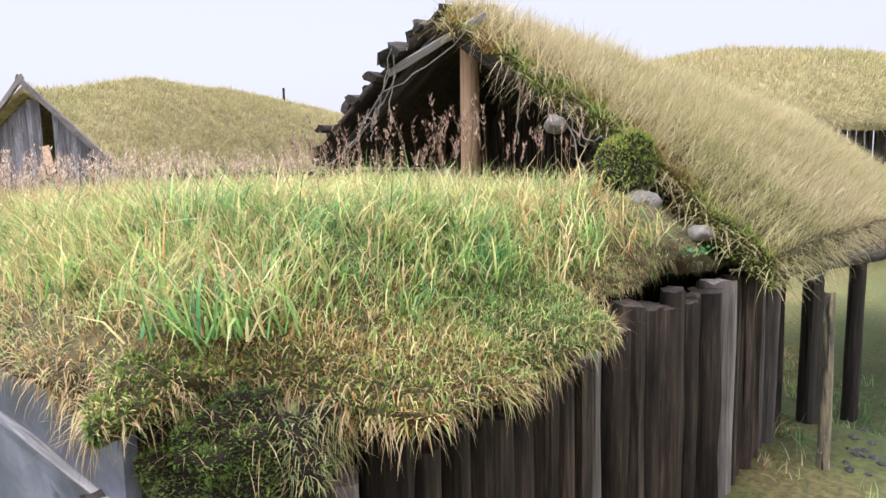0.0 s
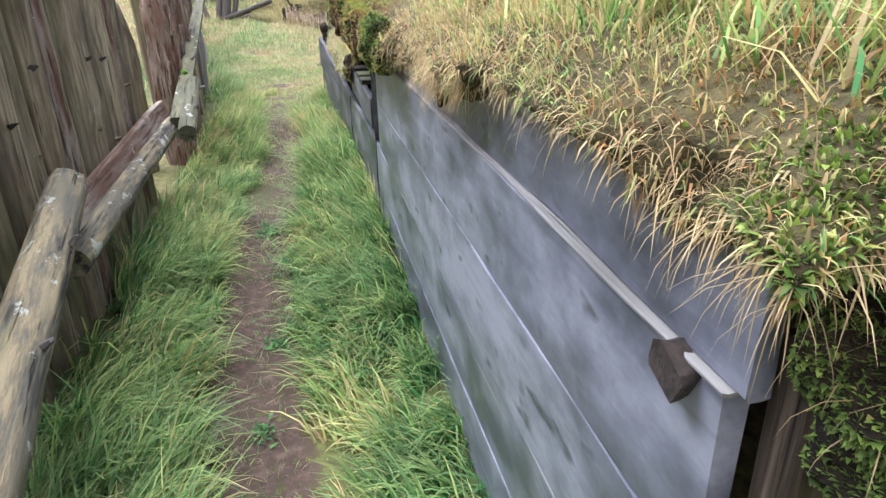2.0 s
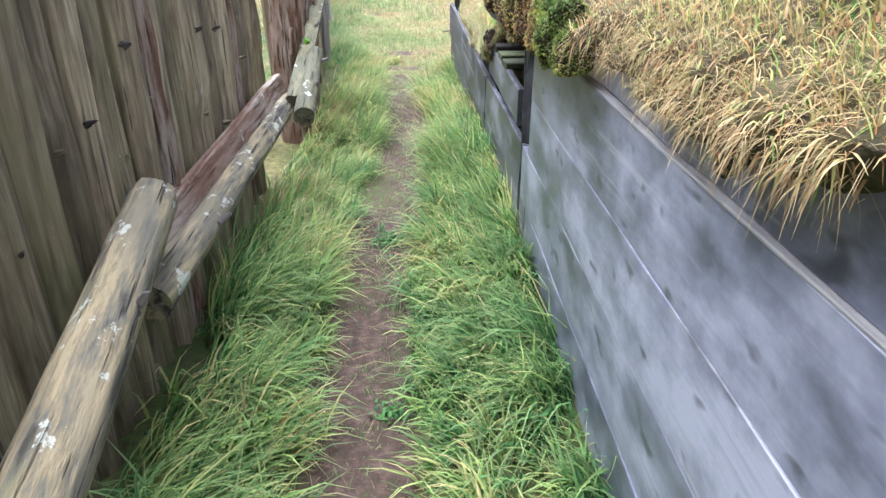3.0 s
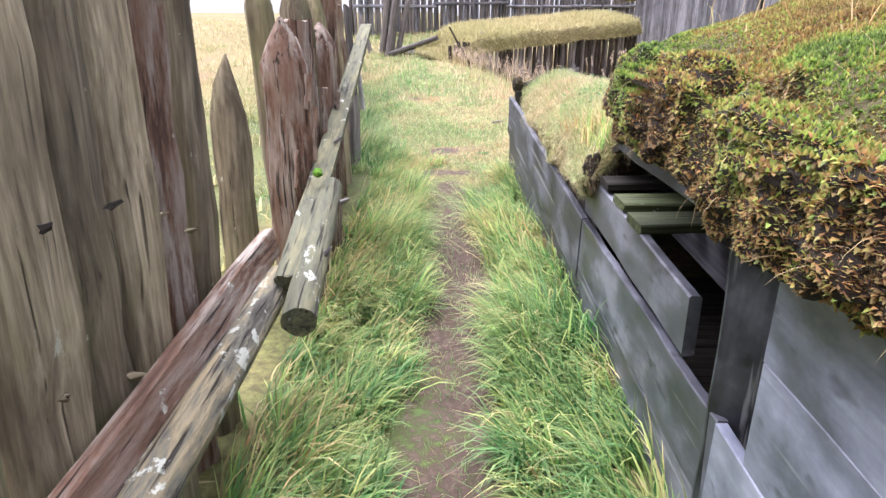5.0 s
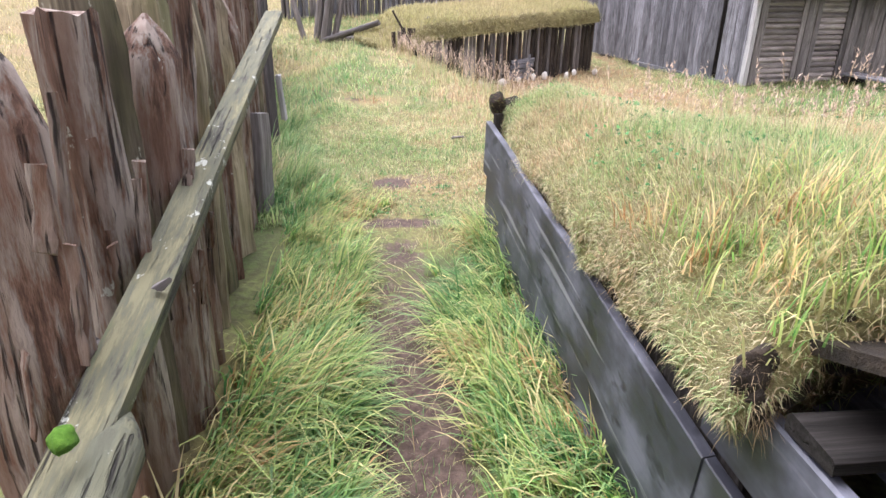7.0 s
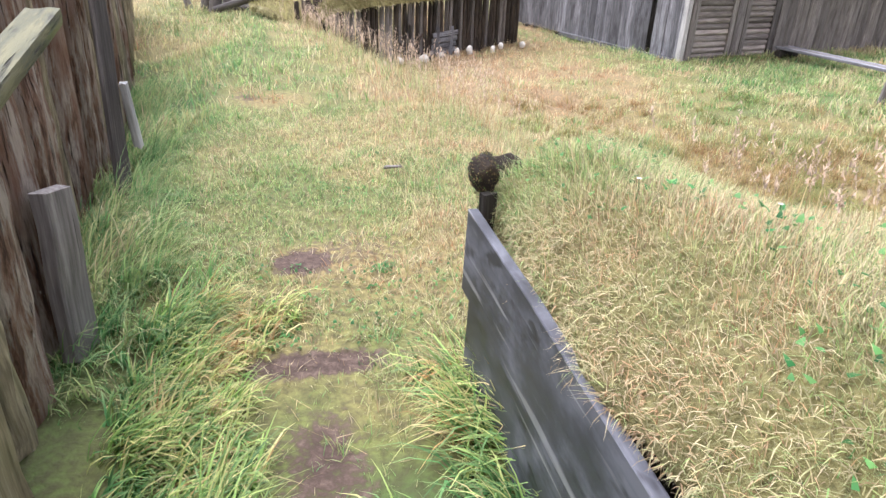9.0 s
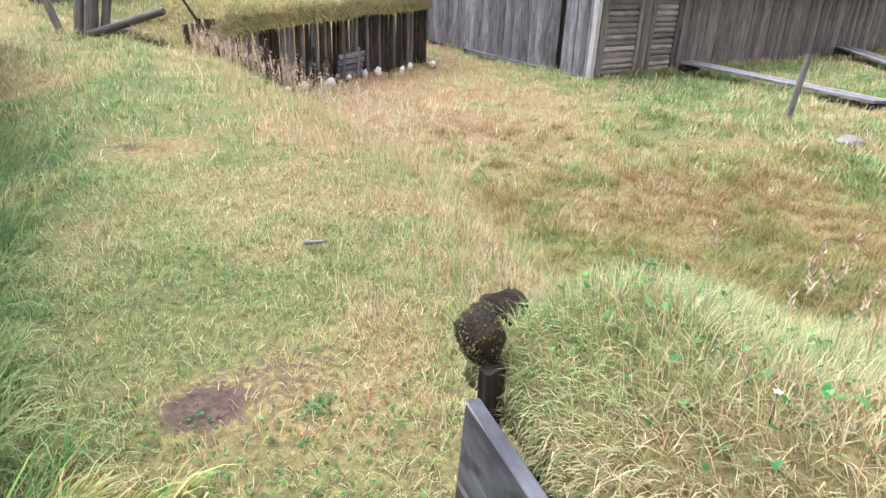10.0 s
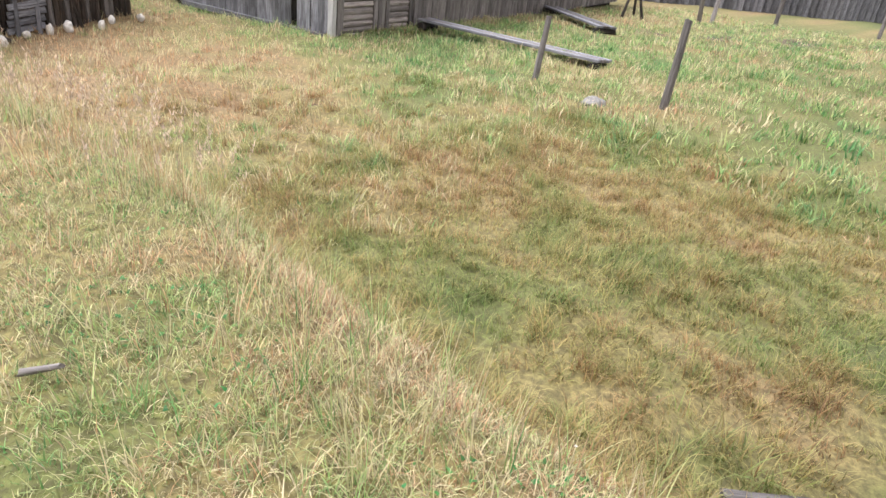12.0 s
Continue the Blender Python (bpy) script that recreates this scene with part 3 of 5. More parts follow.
def spread(lo, hi, step, far, grow=1.22):
    mid = np.arange(lo, hi + 1e-6, step)
    out, s, v = [], step, hi
    while v < far:
        s *= grow
        v += s
        out.append(v)
    back, s, v = [], step, lo
    while v > -far:
        s *= grow
        v -= s
        back.append(v)
    return np.array(back[::-1] + list(mid) + out)


def make_ground():
    gx, gy = spread(-2.4, 8.0, 0.065, 900), spread(-1.5, 18.5, 0.075, 900)
    X, Y = np.meshgrid(gx, gy, indexing="ij")
    Z = ground_z(X, Y)
    nx, ny = X.shape
    co = np.stack([X, Y, Z], 2).reshape(-1, 3)
    i, j = np.meshgrid(np.arange(nx - 1), np.arange(ny - 1), indexing="ij")
    a = (i * ny + j).reshape(-1)
    quads = np.stack([a, a + ny, a + ny + 1, a + 1], 1)
    me = bpy.data.meshes.new("ground")
    me.vertices.add(len(co))
    me.vertices.foreach_set("co", co.astype(np.float32).ravel())
    me.loops.add(quads.size)
    me.loops.foreach_set("vertex_index", quads.astype(np.int32).ravel())
    me.polygons.add(len(quads))
    me.polygons.foreach_set("loop_start", (np.arange(len(quads)) * 4).astype(np.int32))
    me.update(calc_edges=True)
    me.attributes.new("soil", "FLOAT", "POINT").data.foreach_set("value", soil_at(X, Y).ravel().astype(np.float32))
    me.attributes.new("dry", "FLOAT", "POINT").data.foreach_set("value", dryness(X, Y).ravel().astype(np.float32))
    me.materials.append(GROUND)
    me.shade_smooth()
    return tagged(new("ground", me), "uneven grassy ground with a worn earth footpath", "ground", kind="structure")


make_ground()


def glowing_mist_ring():
    """Self-lit backdrop ring in the colour of pale mist; it closes the distance all round."""
    m = bpy.data.materials.new("mist")
    m.use_nodes = True
    n, l = m.node_tree.nodes, m.node_tree.links
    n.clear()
    # emission paints the haze; nothing here is a lamp
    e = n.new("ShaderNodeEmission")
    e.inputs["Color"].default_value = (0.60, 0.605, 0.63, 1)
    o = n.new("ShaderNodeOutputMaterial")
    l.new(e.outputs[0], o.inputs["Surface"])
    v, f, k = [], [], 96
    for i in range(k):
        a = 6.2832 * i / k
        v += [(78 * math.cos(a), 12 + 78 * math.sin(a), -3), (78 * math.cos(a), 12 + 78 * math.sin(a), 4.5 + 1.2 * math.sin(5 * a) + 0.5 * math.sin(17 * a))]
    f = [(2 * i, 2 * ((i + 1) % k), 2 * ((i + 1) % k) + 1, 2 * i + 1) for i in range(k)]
    return tagged(put("backdrop", mesh_of("backdrop", v, f, m)), "glowing pale backdrop ring standing for mist in the distance", "mist", kind="structure")


glowing_mist_ring()

# ---- the turf house beside the path ----
house = thing("turf_house", "low turf-roofed house with tarred board side and stave front", "house", at=(0, 0, 0))
WX = 0.43
YB = 4.15


def front_a(x):
    return 1.05 - 0.25 * smooth(0.58, 0.88, x) + 0.20 * smooth(1.62, 1.74, x) + 0.03 * fbm(x, 0 * x, 3.0, 40)


def roof_a(x, y):
    z = 1.335 + 0.10 * smooth(0.38, 0.9, x) * smooth(0.95, 1.5, y) + 0.04 * smooth(1, 3, x)
    z = z - 0.11 * smooth(1.25, 0.85, y) * smooth(0.55, 0.9, x) - 0.05 * smooth(1.6, 2.6, y) * smooth(4.2, 3.4, y) * smooth(0.8, 0.35, x)
    z = z - 0.12 * smooth(2.6, 3.4, x) * smooth(1.5, 0.9, y)
    return z + 0.035 * fbm(x, y, 1.7, 41) + (0.02 + 0.03 * smooth(3.9, 4.5, y)) * fbm(x, y, 5, 42)


turf_a = sod("turf_roof", (0.40, 3.55), (front_a, 5.25), roof_a, lambda x, y: 0.10 + 0.05 * smooth(1.6, 2.6, y) + 0.13 * smooth(3.6, 4.4, y), house, TURF, 76, 110, seed=2, bulge=0.03, rag=0.07, label="thick overgrown turf roof with a ragged edge")
# side wall of tarred boards
zb = -0.02
for i, w in enumerate((0.26, 0.25, 0.26, 0.265)):
    plank(house, "board", (WX + 0.003 * (i % 2), 1.12, zb + w / 2), (WX, YB + 0.15 * (i % 2) * (i < 2), zb + w / 2), w - 0.002, 0.03, WOOD_TAR, 20 + i, 90, segs=14, wear=0.002, warp=0.002)
    if i < 2:
        # the same wall further on, in the copy with less painted sheen
        plank(house, "board", (WX + 0.002, YB + 0.004 + 0.15 * (i % 2), zb + w / 2), (WX - 0.022, 5.99, zb + w / 2), w - 0.003, 0.03, WOOD_SLATE, 26 + i, 90, segs=10, wear=0.003)
    zb += w
plank(house, "top_board", (WX + 0.006, 1.09, 1.125), (WX + 0.016, YB, 1.118), 0.20, 0.025, WOOD_TAR, 31, 90, segs=12)
plank(house, "ledge", (WX + 0.001, 1.11, 1.019), (WX + 0.001, YB, 1.017), 0.034, 0.008, WOOD_PALEGREY, 33, 0, segs=12, label="pale worn upper edge of the board wall")
plank(house, "corner_post", (0.47, 1.07, -0.2), (0.47, 1.07, 1.1), 0.05, 0.06, WOOD_STAVE, 35)
put("iron_lug", board_mesh("iron_lug", 0.03, 0.058, 0.046, IRON, 36, 2), axis((0.39, 1.19, 1.0), (0.418, 1.19, 0.998), 20), house, "small dark iron plate")
# the open bay behind the boards
plank(house, "bay_post", (WX + 0.07, 4.34, 0.0), (WX + 0.06, 4.35, 1.05), 0.12, 0.13, WOOD_TAR2, 37, segs=8, warp=0.006)
# shade below the turf is put into this board's dark colour
plank(house, "eave_board", (0.36, 4.1, 1.045), (0.31, 5.0, 1.045), 0.08, 0.03, WOOD_TAR2, 38, 90, label="eave board darkened for the shade under the mossy turf")
plank(house, "end_rafter", (0.34, 5.02, 1.05), (1.5, 5.12, 1.14), 0.1, 0.05, WOOD_DARK, 52, 90)
plank(house, "inner_board", (WX + 0.01, 4.58, 0.605), (WX + 0.01, 5.95, 0.6), 0.19, 0.035, WOOD_SLATE, 39, 90, label="short grey board across the open bay")
plank(house, "back_board", (WX + 0.34, 4.35, 0.56), (WX + 0.34, 6.2, 0.56), 0.16, 0.05, WOOD_GREY, 40, 90)
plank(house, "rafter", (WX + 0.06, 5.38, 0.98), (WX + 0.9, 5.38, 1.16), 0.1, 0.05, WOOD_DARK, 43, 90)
for i, y in enumerate((5.15, 5.37, 5.62)):
    plank(house, "shelf_plank", (WX - 0.01, y, 0.712 + 0.008 * i), (WX + 1.1, y + 0.03, 0.725), 0.15 if i < 2 else 0.13, 0.035, WOOD_MOSSY if i < 2 else WOOD_DARK, 44 + i, 0, label="mossy green plank laid across the bay" if i < 2 else "")
# added slope: stands for a dark brown panel behind, and blocks the bay's light
put("roof_board", mesh_of("roof_board", [(x, y, z + dz) for dz in (0, 0.03) for x, y, z in ((0.47, 5.12, 1.06), (1.7, 5.12, 1.1), (1.7, 5.92, 0.80), (0.47, 5.92, 0.76))], [(3, 2, 1, 0), (4, 5, 6, 7), (0, 1, 5, 4), (1, 2, 6, 5), (2, 3, 7, 6), (3, 0, 4, 7)], PEAT, True), None, house, "dark brown panel between the two turf roofs, added to shade the bay")
# two near-black sheets added to stand for the shade inside the bay
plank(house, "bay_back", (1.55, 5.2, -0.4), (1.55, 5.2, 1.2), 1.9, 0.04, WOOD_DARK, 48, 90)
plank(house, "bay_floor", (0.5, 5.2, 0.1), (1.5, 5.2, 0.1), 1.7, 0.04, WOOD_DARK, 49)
# staves of the front wall
r = random.Random(4)
x, k = 0.70, 0
while x < 3.95:
    w = r.uniform(0.085, 0.155)
    top = 1.0 + 0.09 * smooth(1.7, 1.85, x) + r.uniform(-0.035, 0.05) + 0.05 * smooth(1.0, 0.7, x) - 0.07 * smooth(2.3, 3.2, x)
    y = 0.925 + r.uniform(-0.02, 0.02)
    mat = WOOD_STAVE2 if x < 0.8 else WOOD_STAVE2 if r.random() < 0.12 else WOOD_STAVE
    log(house, "stave", (x + w / 2, y, -0.35), (x + w / 2 + r.uniform(-0.012, 0.012), y, float(top)), w * 0.52, w * 0.48, mat, 100 + k, r.uniform(-12, 12), sides=11, rings=7, squash=0.72, rough=0.13)
    x += w * r.uniform(0.95, 1.08)
    k += 1
# added dark sheets: the gaps between staves show them as interior shade
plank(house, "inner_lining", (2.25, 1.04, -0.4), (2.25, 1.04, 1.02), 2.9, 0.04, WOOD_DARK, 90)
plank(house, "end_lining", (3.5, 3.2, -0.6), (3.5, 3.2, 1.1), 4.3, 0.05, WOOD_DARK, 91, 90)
# earth packed under the corner of the roof
corner_sod = clod("corner_sod", (0.56, 1.02, 1.085), (0.115, 0.085, 0.125), PEAT, 3, "block of dark turf under green cushion moss", house)
corner_sod2 = clod("corner_sod", (0.70, 0.95, 1.105), (0.075, 0.06, 0.075), PEAT, 5, "clod of turf hung with straw", house)
under_sod = clod("corner_sod", (0.60, 1.06, 0.945), (0.07, 0.06, 0.035), PEAT, 7, "bare peat under the corner", house)
# turf that sags over the eave
overhangs = [clod("turf_overhang", p, q, PEAT, 70 + i, "sagging turf edge under green and rust moss", house, 0.7)
             for i, (p, q) in enumerate((((0.335, 4.72, 1.18), (0.085, 0.42, 0.13)), ((0.365, 4.08, 1.135), (0.095, 0.42, 0.125)), ((0.375, 3.5, 1.13), (0.075, 0.34, 0.10))))]
drip_sod = clod("turf_overhang", (0.375, 2.26, 1.14), (0.025, 0.03, 0.045), PEAT, 79, "small dark clod hanging from the eave", house, 0.9)

# ---- the lower turf shed that follows ----
shed = thing("turf_shed", "low shed with a flat grass roof behind a black board", "shed")


def roof_b(x, y):
    z = 0.75 + 0.17 * smooth(0.28, 0.75, x) + 0.10 * smooth(7.4, 6.0, y) * smooth(0.35, 1.0, x)
    z = z + 0.10 * smooth(6.1, 5.75, y) * smooth(0.3, 0.5, x)
    z = z - 0.36 * smooth(0.5, 1.7, x) * smooth(7.0, 8.6, y) - 0.3 * smooth(1.6, 4.0, x)
    return z + 0.035 * fbm(x, y, 1.5, 51) + 0.02 * fbm(x, y, 4.6, 52)


turf_b = sod("turf_roof", (0.385, 4.2), (lambda x: 5.78 - 0.1 * smooth(0.4, 0.9, x) - 0.25 * smooth(0.9, 1.6, x) + 0.03 * fbm(x, 0 * x, 3, 55), 8.70), roof_b, 0.17, shed, THATCH, 70, 64, seed=5, bulge=0.03, rag=0.06, label="flat grass-grown turf roof with dark soil edge")
plank(shed, "front_board", (0.405, 5.88, 0.342), (0.285, 8.52, 0.55), 0.31, 0.035, WOOD_TAR2, 60, 90, segs=10, wear=0.003, label="wet slate-grey tarred board")
plank(shed, "sole_board", (0.410, 5.88, 0.025), (0.30, 8.5, 0.24), 0.31, 0.035, WOOD_TAR2, 61, 90, segs=10, wear=0.003)
plank(shed, "end_post", (0.345, 8.54, 0.0), (0.345, 8.56, 0.74), 0.06, 0.035, WOOD_DARK, 62, 20)
# wide dark sheets close the shed and stand for the shade inside
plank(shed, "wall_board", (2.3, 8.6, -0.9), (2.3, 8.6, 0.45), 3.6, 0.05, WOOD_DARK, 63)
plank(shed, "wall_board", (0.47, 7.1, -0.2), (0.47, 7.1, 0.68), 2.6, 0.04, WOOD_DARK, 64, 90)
lump = rock("edge_clod", (0.34, 8.62, 0.79), (0.048, 0.07, 0.07), PEAT, 4, "dark clod of earth and moss at the roof corner", "", shed)
for i, (p, sz) in enumerate((((0.47, 8.76, 0.74), (0.07, 0.05, 0.07)), ((0.95, 8.82, 0.66), (0.1, 0.05, 0.05)))):
    rock("edge_clod", p, sz, PEAT, 30 + i, "bare dark soil at the roof's edge", "", shed)
hang = clod("edge_clod", (0.40, 5.76, 0.72), (0.016, 0.03, 0.055), PEAT, 6, "hanging clod of peat at the roof corner", shed, 0.8)
soil_face = []
for i in range(12):
    x = 0.44 + 0.13 * i
    y = 5.78 - 0.1 * float(smooth(0.4, 0.9, x)) - 0.25 * float(smooth(0.9, 1.6, x))
    soil_face.append(clod("soil_clod", (x, y + 0.005, float(roof_b(x, y)) - 0.135 - 0.02 * (i % 3)), (0.075, 0.035, 0.06), PEAT, 90 + i, "bare rooty soil at the cut end of the roof", shed, 0.8))

# ---- the gabled turf house behind ----
gable = thing("gabled_turf_house", "steep turf-roofed gable house with open rotting front", "house")
RX, RY, RZ = 3.15, 2.62, 2.62


def roof_c(s):
    """Height of the slope at a distance across from the ridge."""
    a = np.abs(s)
    return RZ - 0.60 * a - 0.085 * a * a


def slope(name, side, reach, length, thick, mat, seed, label):
    nu, nv = 60, 30
    verts, faces = [], []
    u, v = np.meshgrid(np.linspace(0, 1, nu), np.linspace(0, 1, nv), indexing="ij")
    for lay in (0, 1):
        y = RY + side * reach * v
        xx = RX - 0.12 + length * u ** 1.4 + 0.12 * fbm(v * 7, 0 * v + lay * 3, 1, seed) * (1 - u)
        z = roof_c(reach * v) - 0.03 * (xx - RX) + 0.05 * fbm(xx, y, 2.0, seed + 1) - lay * thick * (1 + 0.3 * fbm(xx, y, 3.0, seed + 2))
        z = z - 0.05 * np.exp(-(xx - RX + 0.12) / 0.08) * (1 - lay)
        verts += list(np.stack([xx, y, z], 2).reshape(-1, 3))
    n = nu * nv
    for i in range(nu - 1):
        for j in range(nv - 1):
            a = i * nv + j
            q = (a, a + nv, a + nv + 1, a + 1)
            w = (a + n, a + n + 1, a + n + nv + 1, a + n + nv)
            faces += [q, w] if side > 0 else [q[::-1], w[::-1]]
    edge = [i * nv for i in range(nu)] + [(nu - 1) * nv + j for j in range(1, nv)] + [i * nv + nv - 1 for i in range(nu - 2, -1, -1)] + list(range(nv - 2, 0, -1))
    for p, q in zip(edge, edge[1:] + edge[:1]):
        faces.append((p, p + n, q + n, q) if side > 0 else (q, q + n, p + n, p))
    return put(name, mesh_of(name, verts, faces, mat), None, gable, label)


slope_s = slope("turf_slope", -1, 1.88, 9.0, 0.15, TURF, 61, "long slope of tall yellow grass")
slope_n = slope("turf_slope", 1, 1.22, 7.0, 0.12, PEAT, 66, "bare slope of dark rotten peat")
log(gable, "king_post", (RX + 0.02, 2.50, 1.2), (RX + 0.02, 2.50, 2.42), 0.058, 0.055, WOOD_NEW, 201, sides=10)
# added dark panel that stands for the shade deep in the gable
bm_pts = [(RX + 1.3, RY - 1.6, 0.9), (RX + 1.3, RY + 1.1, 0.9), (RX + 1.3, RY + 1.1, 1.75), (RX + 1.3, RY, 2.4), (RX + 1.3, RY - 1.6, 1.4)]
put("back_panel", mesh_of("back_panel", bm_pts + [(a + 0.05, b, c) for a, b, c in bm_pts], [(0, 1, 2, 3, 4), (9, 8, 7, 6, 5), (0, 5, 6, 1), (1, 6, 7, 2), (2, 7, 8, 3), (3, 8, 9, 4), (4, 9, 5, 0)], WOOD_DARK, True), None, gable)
for s, ye, n in ((-1, 1.1, 203), (1, 1.15, 204)):
    for q, off in enumerate((0.0, 0.12)):
        log(gable, "rafter", (RX - 0.04 + off, RY + s * ye, float(roof_c(ye)) - 0.17), (RX - 0.04 + off, RY, RZ - 0.16), 0.055, 0.05, WOOD_DARK, n + 10 * q, rough=0.16)
plank(gable, "tie_strip", (RX - 0.1, 2.28, 2.47), (RX - 0.14, 3.05, 2.22), 0.05, 0.012, WOOD_PALEGREY, 215, 60, label="pale curled batten across the gable")
plank(gable, "door_board", (RX + 0.03, 1.62, 1.25), (RX + 0.03, 1.62, 1.56), 0.12, 0.03, WOOD_GREY, 216, 80)
# rotten log ends that stick out of the bare side of the roof
r = random.Random(8)
for i in range(16):
    d = 0.0 + 1.16 * i / 15 + r.uniform(-0.03, 0.03)
    y = RY + d
    z = float(roof_c(d)) - 0.06 + r.uniform(-0.04, 0.05)
    out = r.choice((0.06, 0.1, 0.14, 0.2))
    log(gable, "purlin_end", (RX + 0.4, y - 0.02, z + 0.02), (RX - out, y + r.uniform(-0.02, 0.14), z + r.uniform(-0.05, 0.01)), 0.06, r.uniform(0.035, 0.075), WOOD_DARK if r.random() < 0.75 else WOOD_STAVE, 220 + i, r.uniform(0, 180), sides=9, rough=0.3, squash=r.uniform(0.45, 0.8), bow=r.uniform(-0.02, 0.03))
# torn net of thin cord
net = thing("torn_net", "torn tangle of thin pale net cord on the gable", "net")
for i, (a, b, s) in enumerate((((3.0, 2.3, 2.45), (2.95, 3.05, 2.1), 0.06), ((3.0, 2.95, 2.2), (2.95, 3.45, 1.75), 0.05), ((2.95, 3.05, 2.1), (2.9, 3.1, 1.85), 0.0), ((2.98, 2.98, 2.25), (2.9, 3.62, 1.62), 0.12), ((2.95, 3.1, 1.95), (2.93, 2.95, 2.35), 0.02),
                              ((2.95, 3.02, 2.05), (2.93, 3.22, 1.95), 0.05), ((2.95, 3.0, 1.95), (2.93, 2.9, 2.3), 0.0), ((3.0, 1.75, 2.0), (3.0, 1.62, 1.7), 0.05), ((3.0, 1.72, 1.95), (2.98, 1.5, 1.75), 0.1), ((2.98, 2.02, 2.12), (2.98, 2.02, 1.72), 0.0), ((3.0, 1.95, 2.1), (3.0, 1.7, 2.02), -0.04), ((2.96, 3.12, 2.0), (2.92, 3.13, 1.8), 0.0), ((2.97, 3.2, 2.0), (2.92, 3.4, 1.7), 0.03), ((2.95, 1.68, 1.8), (2.95, 1.55, 1.5), 0.04))):
    tube("cord", sag(a, b, s, 9, 0.012, i), 0.0045, ROPE, net)
for i, (p, sz) in enumerate((((2.98, 1.78, 1.82), (0.06, 0.06, 0.05)), ((2.92, 1.28, 1.42), (0.07, 0.09, 0.06)), ((3.0, 1.02, 1.28), (0.06, 0.06, 0.04)))):
    rock("stone", p, sz, STONE, 11 + i, "grey stone lodged in the turf of the gable", "stone", None, "stones on the roof")
moss_clod = rock("moss_mound", (2.98, 1.38, 1.60), (0.13, 0.17, 0.15), PEAT, 9, "cushion of green moss beside the gable", "moss")
# lean-to frame at its eave
leanto = thing("pole_lean_to", "rough pole lean-to holding up the turf eave", "lean-to")
log(leanto, "eave_log", (3.45, 0.80, 1.08), (6.0, 0.66, 0.86), 0.055, 0.05, WOOD_DARK, 240, rough=0.15)
log(leanto, "prop", (3.52, 0.56, -0.3), (3.78, 0.62, 0.92), 0.032, 0.028, WOOD_BARK, 241, label="pale leaning prop")
log(leanto, "post", (4.25, 0.78, -0.3), (4.22, 0.78, 1.05), 0.06, 0.055, WOOD_DARK, 242)
log(leanto, "post", (5.4, 0.72, -0.3), (5.4, 0.72, 1.0), 0.06, 0.055, WOOD_DARK, 243)
for i in range(7):
    tube("cord", sag((3.5 + 0.22 * i, 0.78, 1.12), (3.8 + 0.25 * i, 0.72, 0.98), 0.05 + 0.02 * (i % 3), 7, 0.01, 40 + i), 0.005, ROPE, leanto)
gv = []
r = random.Random(3)
for i in range(260):
    gv.append((r.uniform(3.6, 6.5), r.uniform(-0.3, 0.62)))
verts, faces = [], []
for i, (gx_, gy_) in enumerate(gv):
    s = r.uniform(0.015, 0.035)
    b0 = len(verts)
    z0 = float(ground_z(gx_, gy_))
    for dx, dy, dz in ((1, 0, 0), (0, 1, 0), (-1, 0, 0), (0, -1, 0), (0, 0, 1), (0, 0, -1)):
        verts.append((gx_ + dx * s * r.uniform(0.7, 1.2), gy_ + dy * s * r.uniform(0.7, 1.2), z0 + 0.005 + dz * s * 0.6))
    faces += [(b0, b0 + 1, b0 + 4), (b0 + 1, b0 + 2, b0 + 4), (b0 + 2, b0 + 3, b0 + 4), (b0 + 3, b0, b0 + 4), (b0 + 1, b0, b0 + 5), (b0 + 2, b0 + 1, b0 + 5), (b0 + 3, b0 + 2, b0 + 5), (b0, b0 + 3, b0 + 5)]
tagged(put("gravel", mesh_of("gravel", verts, faces, GRAVEL, True)), "patch of dark loose gravel beside the frame", "gravel", kind="stuff")

# ---- palisade along the path ----
fence = thing("palisade_fence", "palisade of weathered upright split logs with log rails", "fence")


def fence_x(y):
    return -0.95 - 0.17 * smooth(6.5, 8.8, y) - 0.37 * smooth(8.3, 10.6, y) - 0.095 * max(0.0, y - 9.5) - 0.1 * max(0.0, y - 12.5)


def fence_post(y, rad, h, seed, mat=None, tip=0.2, dx=0.0, lean=(0, 0), squash=1.0, sides=14, label=""):
    rr = random.Random(seed)
    x = fence_x(y) - rad + dx
    return log(fence, "post", (x, y, -0.5), (x + lean[0], y + lean[1], h), rad, rad * rr.uniform(0.82, 0.95), mat or (WOOD_BARK2 if rr.random() < 0.35 else WOOD_FENCE), seed, rr.uniform(0, 360), sides=sides, rings=15, tip=tip, bow=rr.uniform(-0.02, 0.02), rough=0.17, squash=squash, label=label)


def post_knots(post, y, rad, h, n, seed):
    """Branch stubs and knots on the path side of a post."""
    rr = random.Random(seed)
    for q in range(n):
        a, z = rr.uniform(-1.1, 0.35), rr.uniform(0.35, h - 0.25)
        c = Vector((fence_x(y) - rad + math.cos(a) * rad * 0.9, y + math.sin(a) * rad * 0.9, z))
        o = Vector((math.cos(a), math.sin(a), 0.35)) * rr.uniform(0.012, 0.035)
        stub = log(post, "knot", c, c + o, rr.uniform(0.008, 0.014), 0.006, WOOD_DARK if q % 2 else WOOD_FENCE, seed * 7 + q, sides=7, rings=3, rough=0.2)
        stub.matrix_parent_inverse = post.matrix_basis.inverted()


r = random.Random(11)
y, k = -1.4, 0
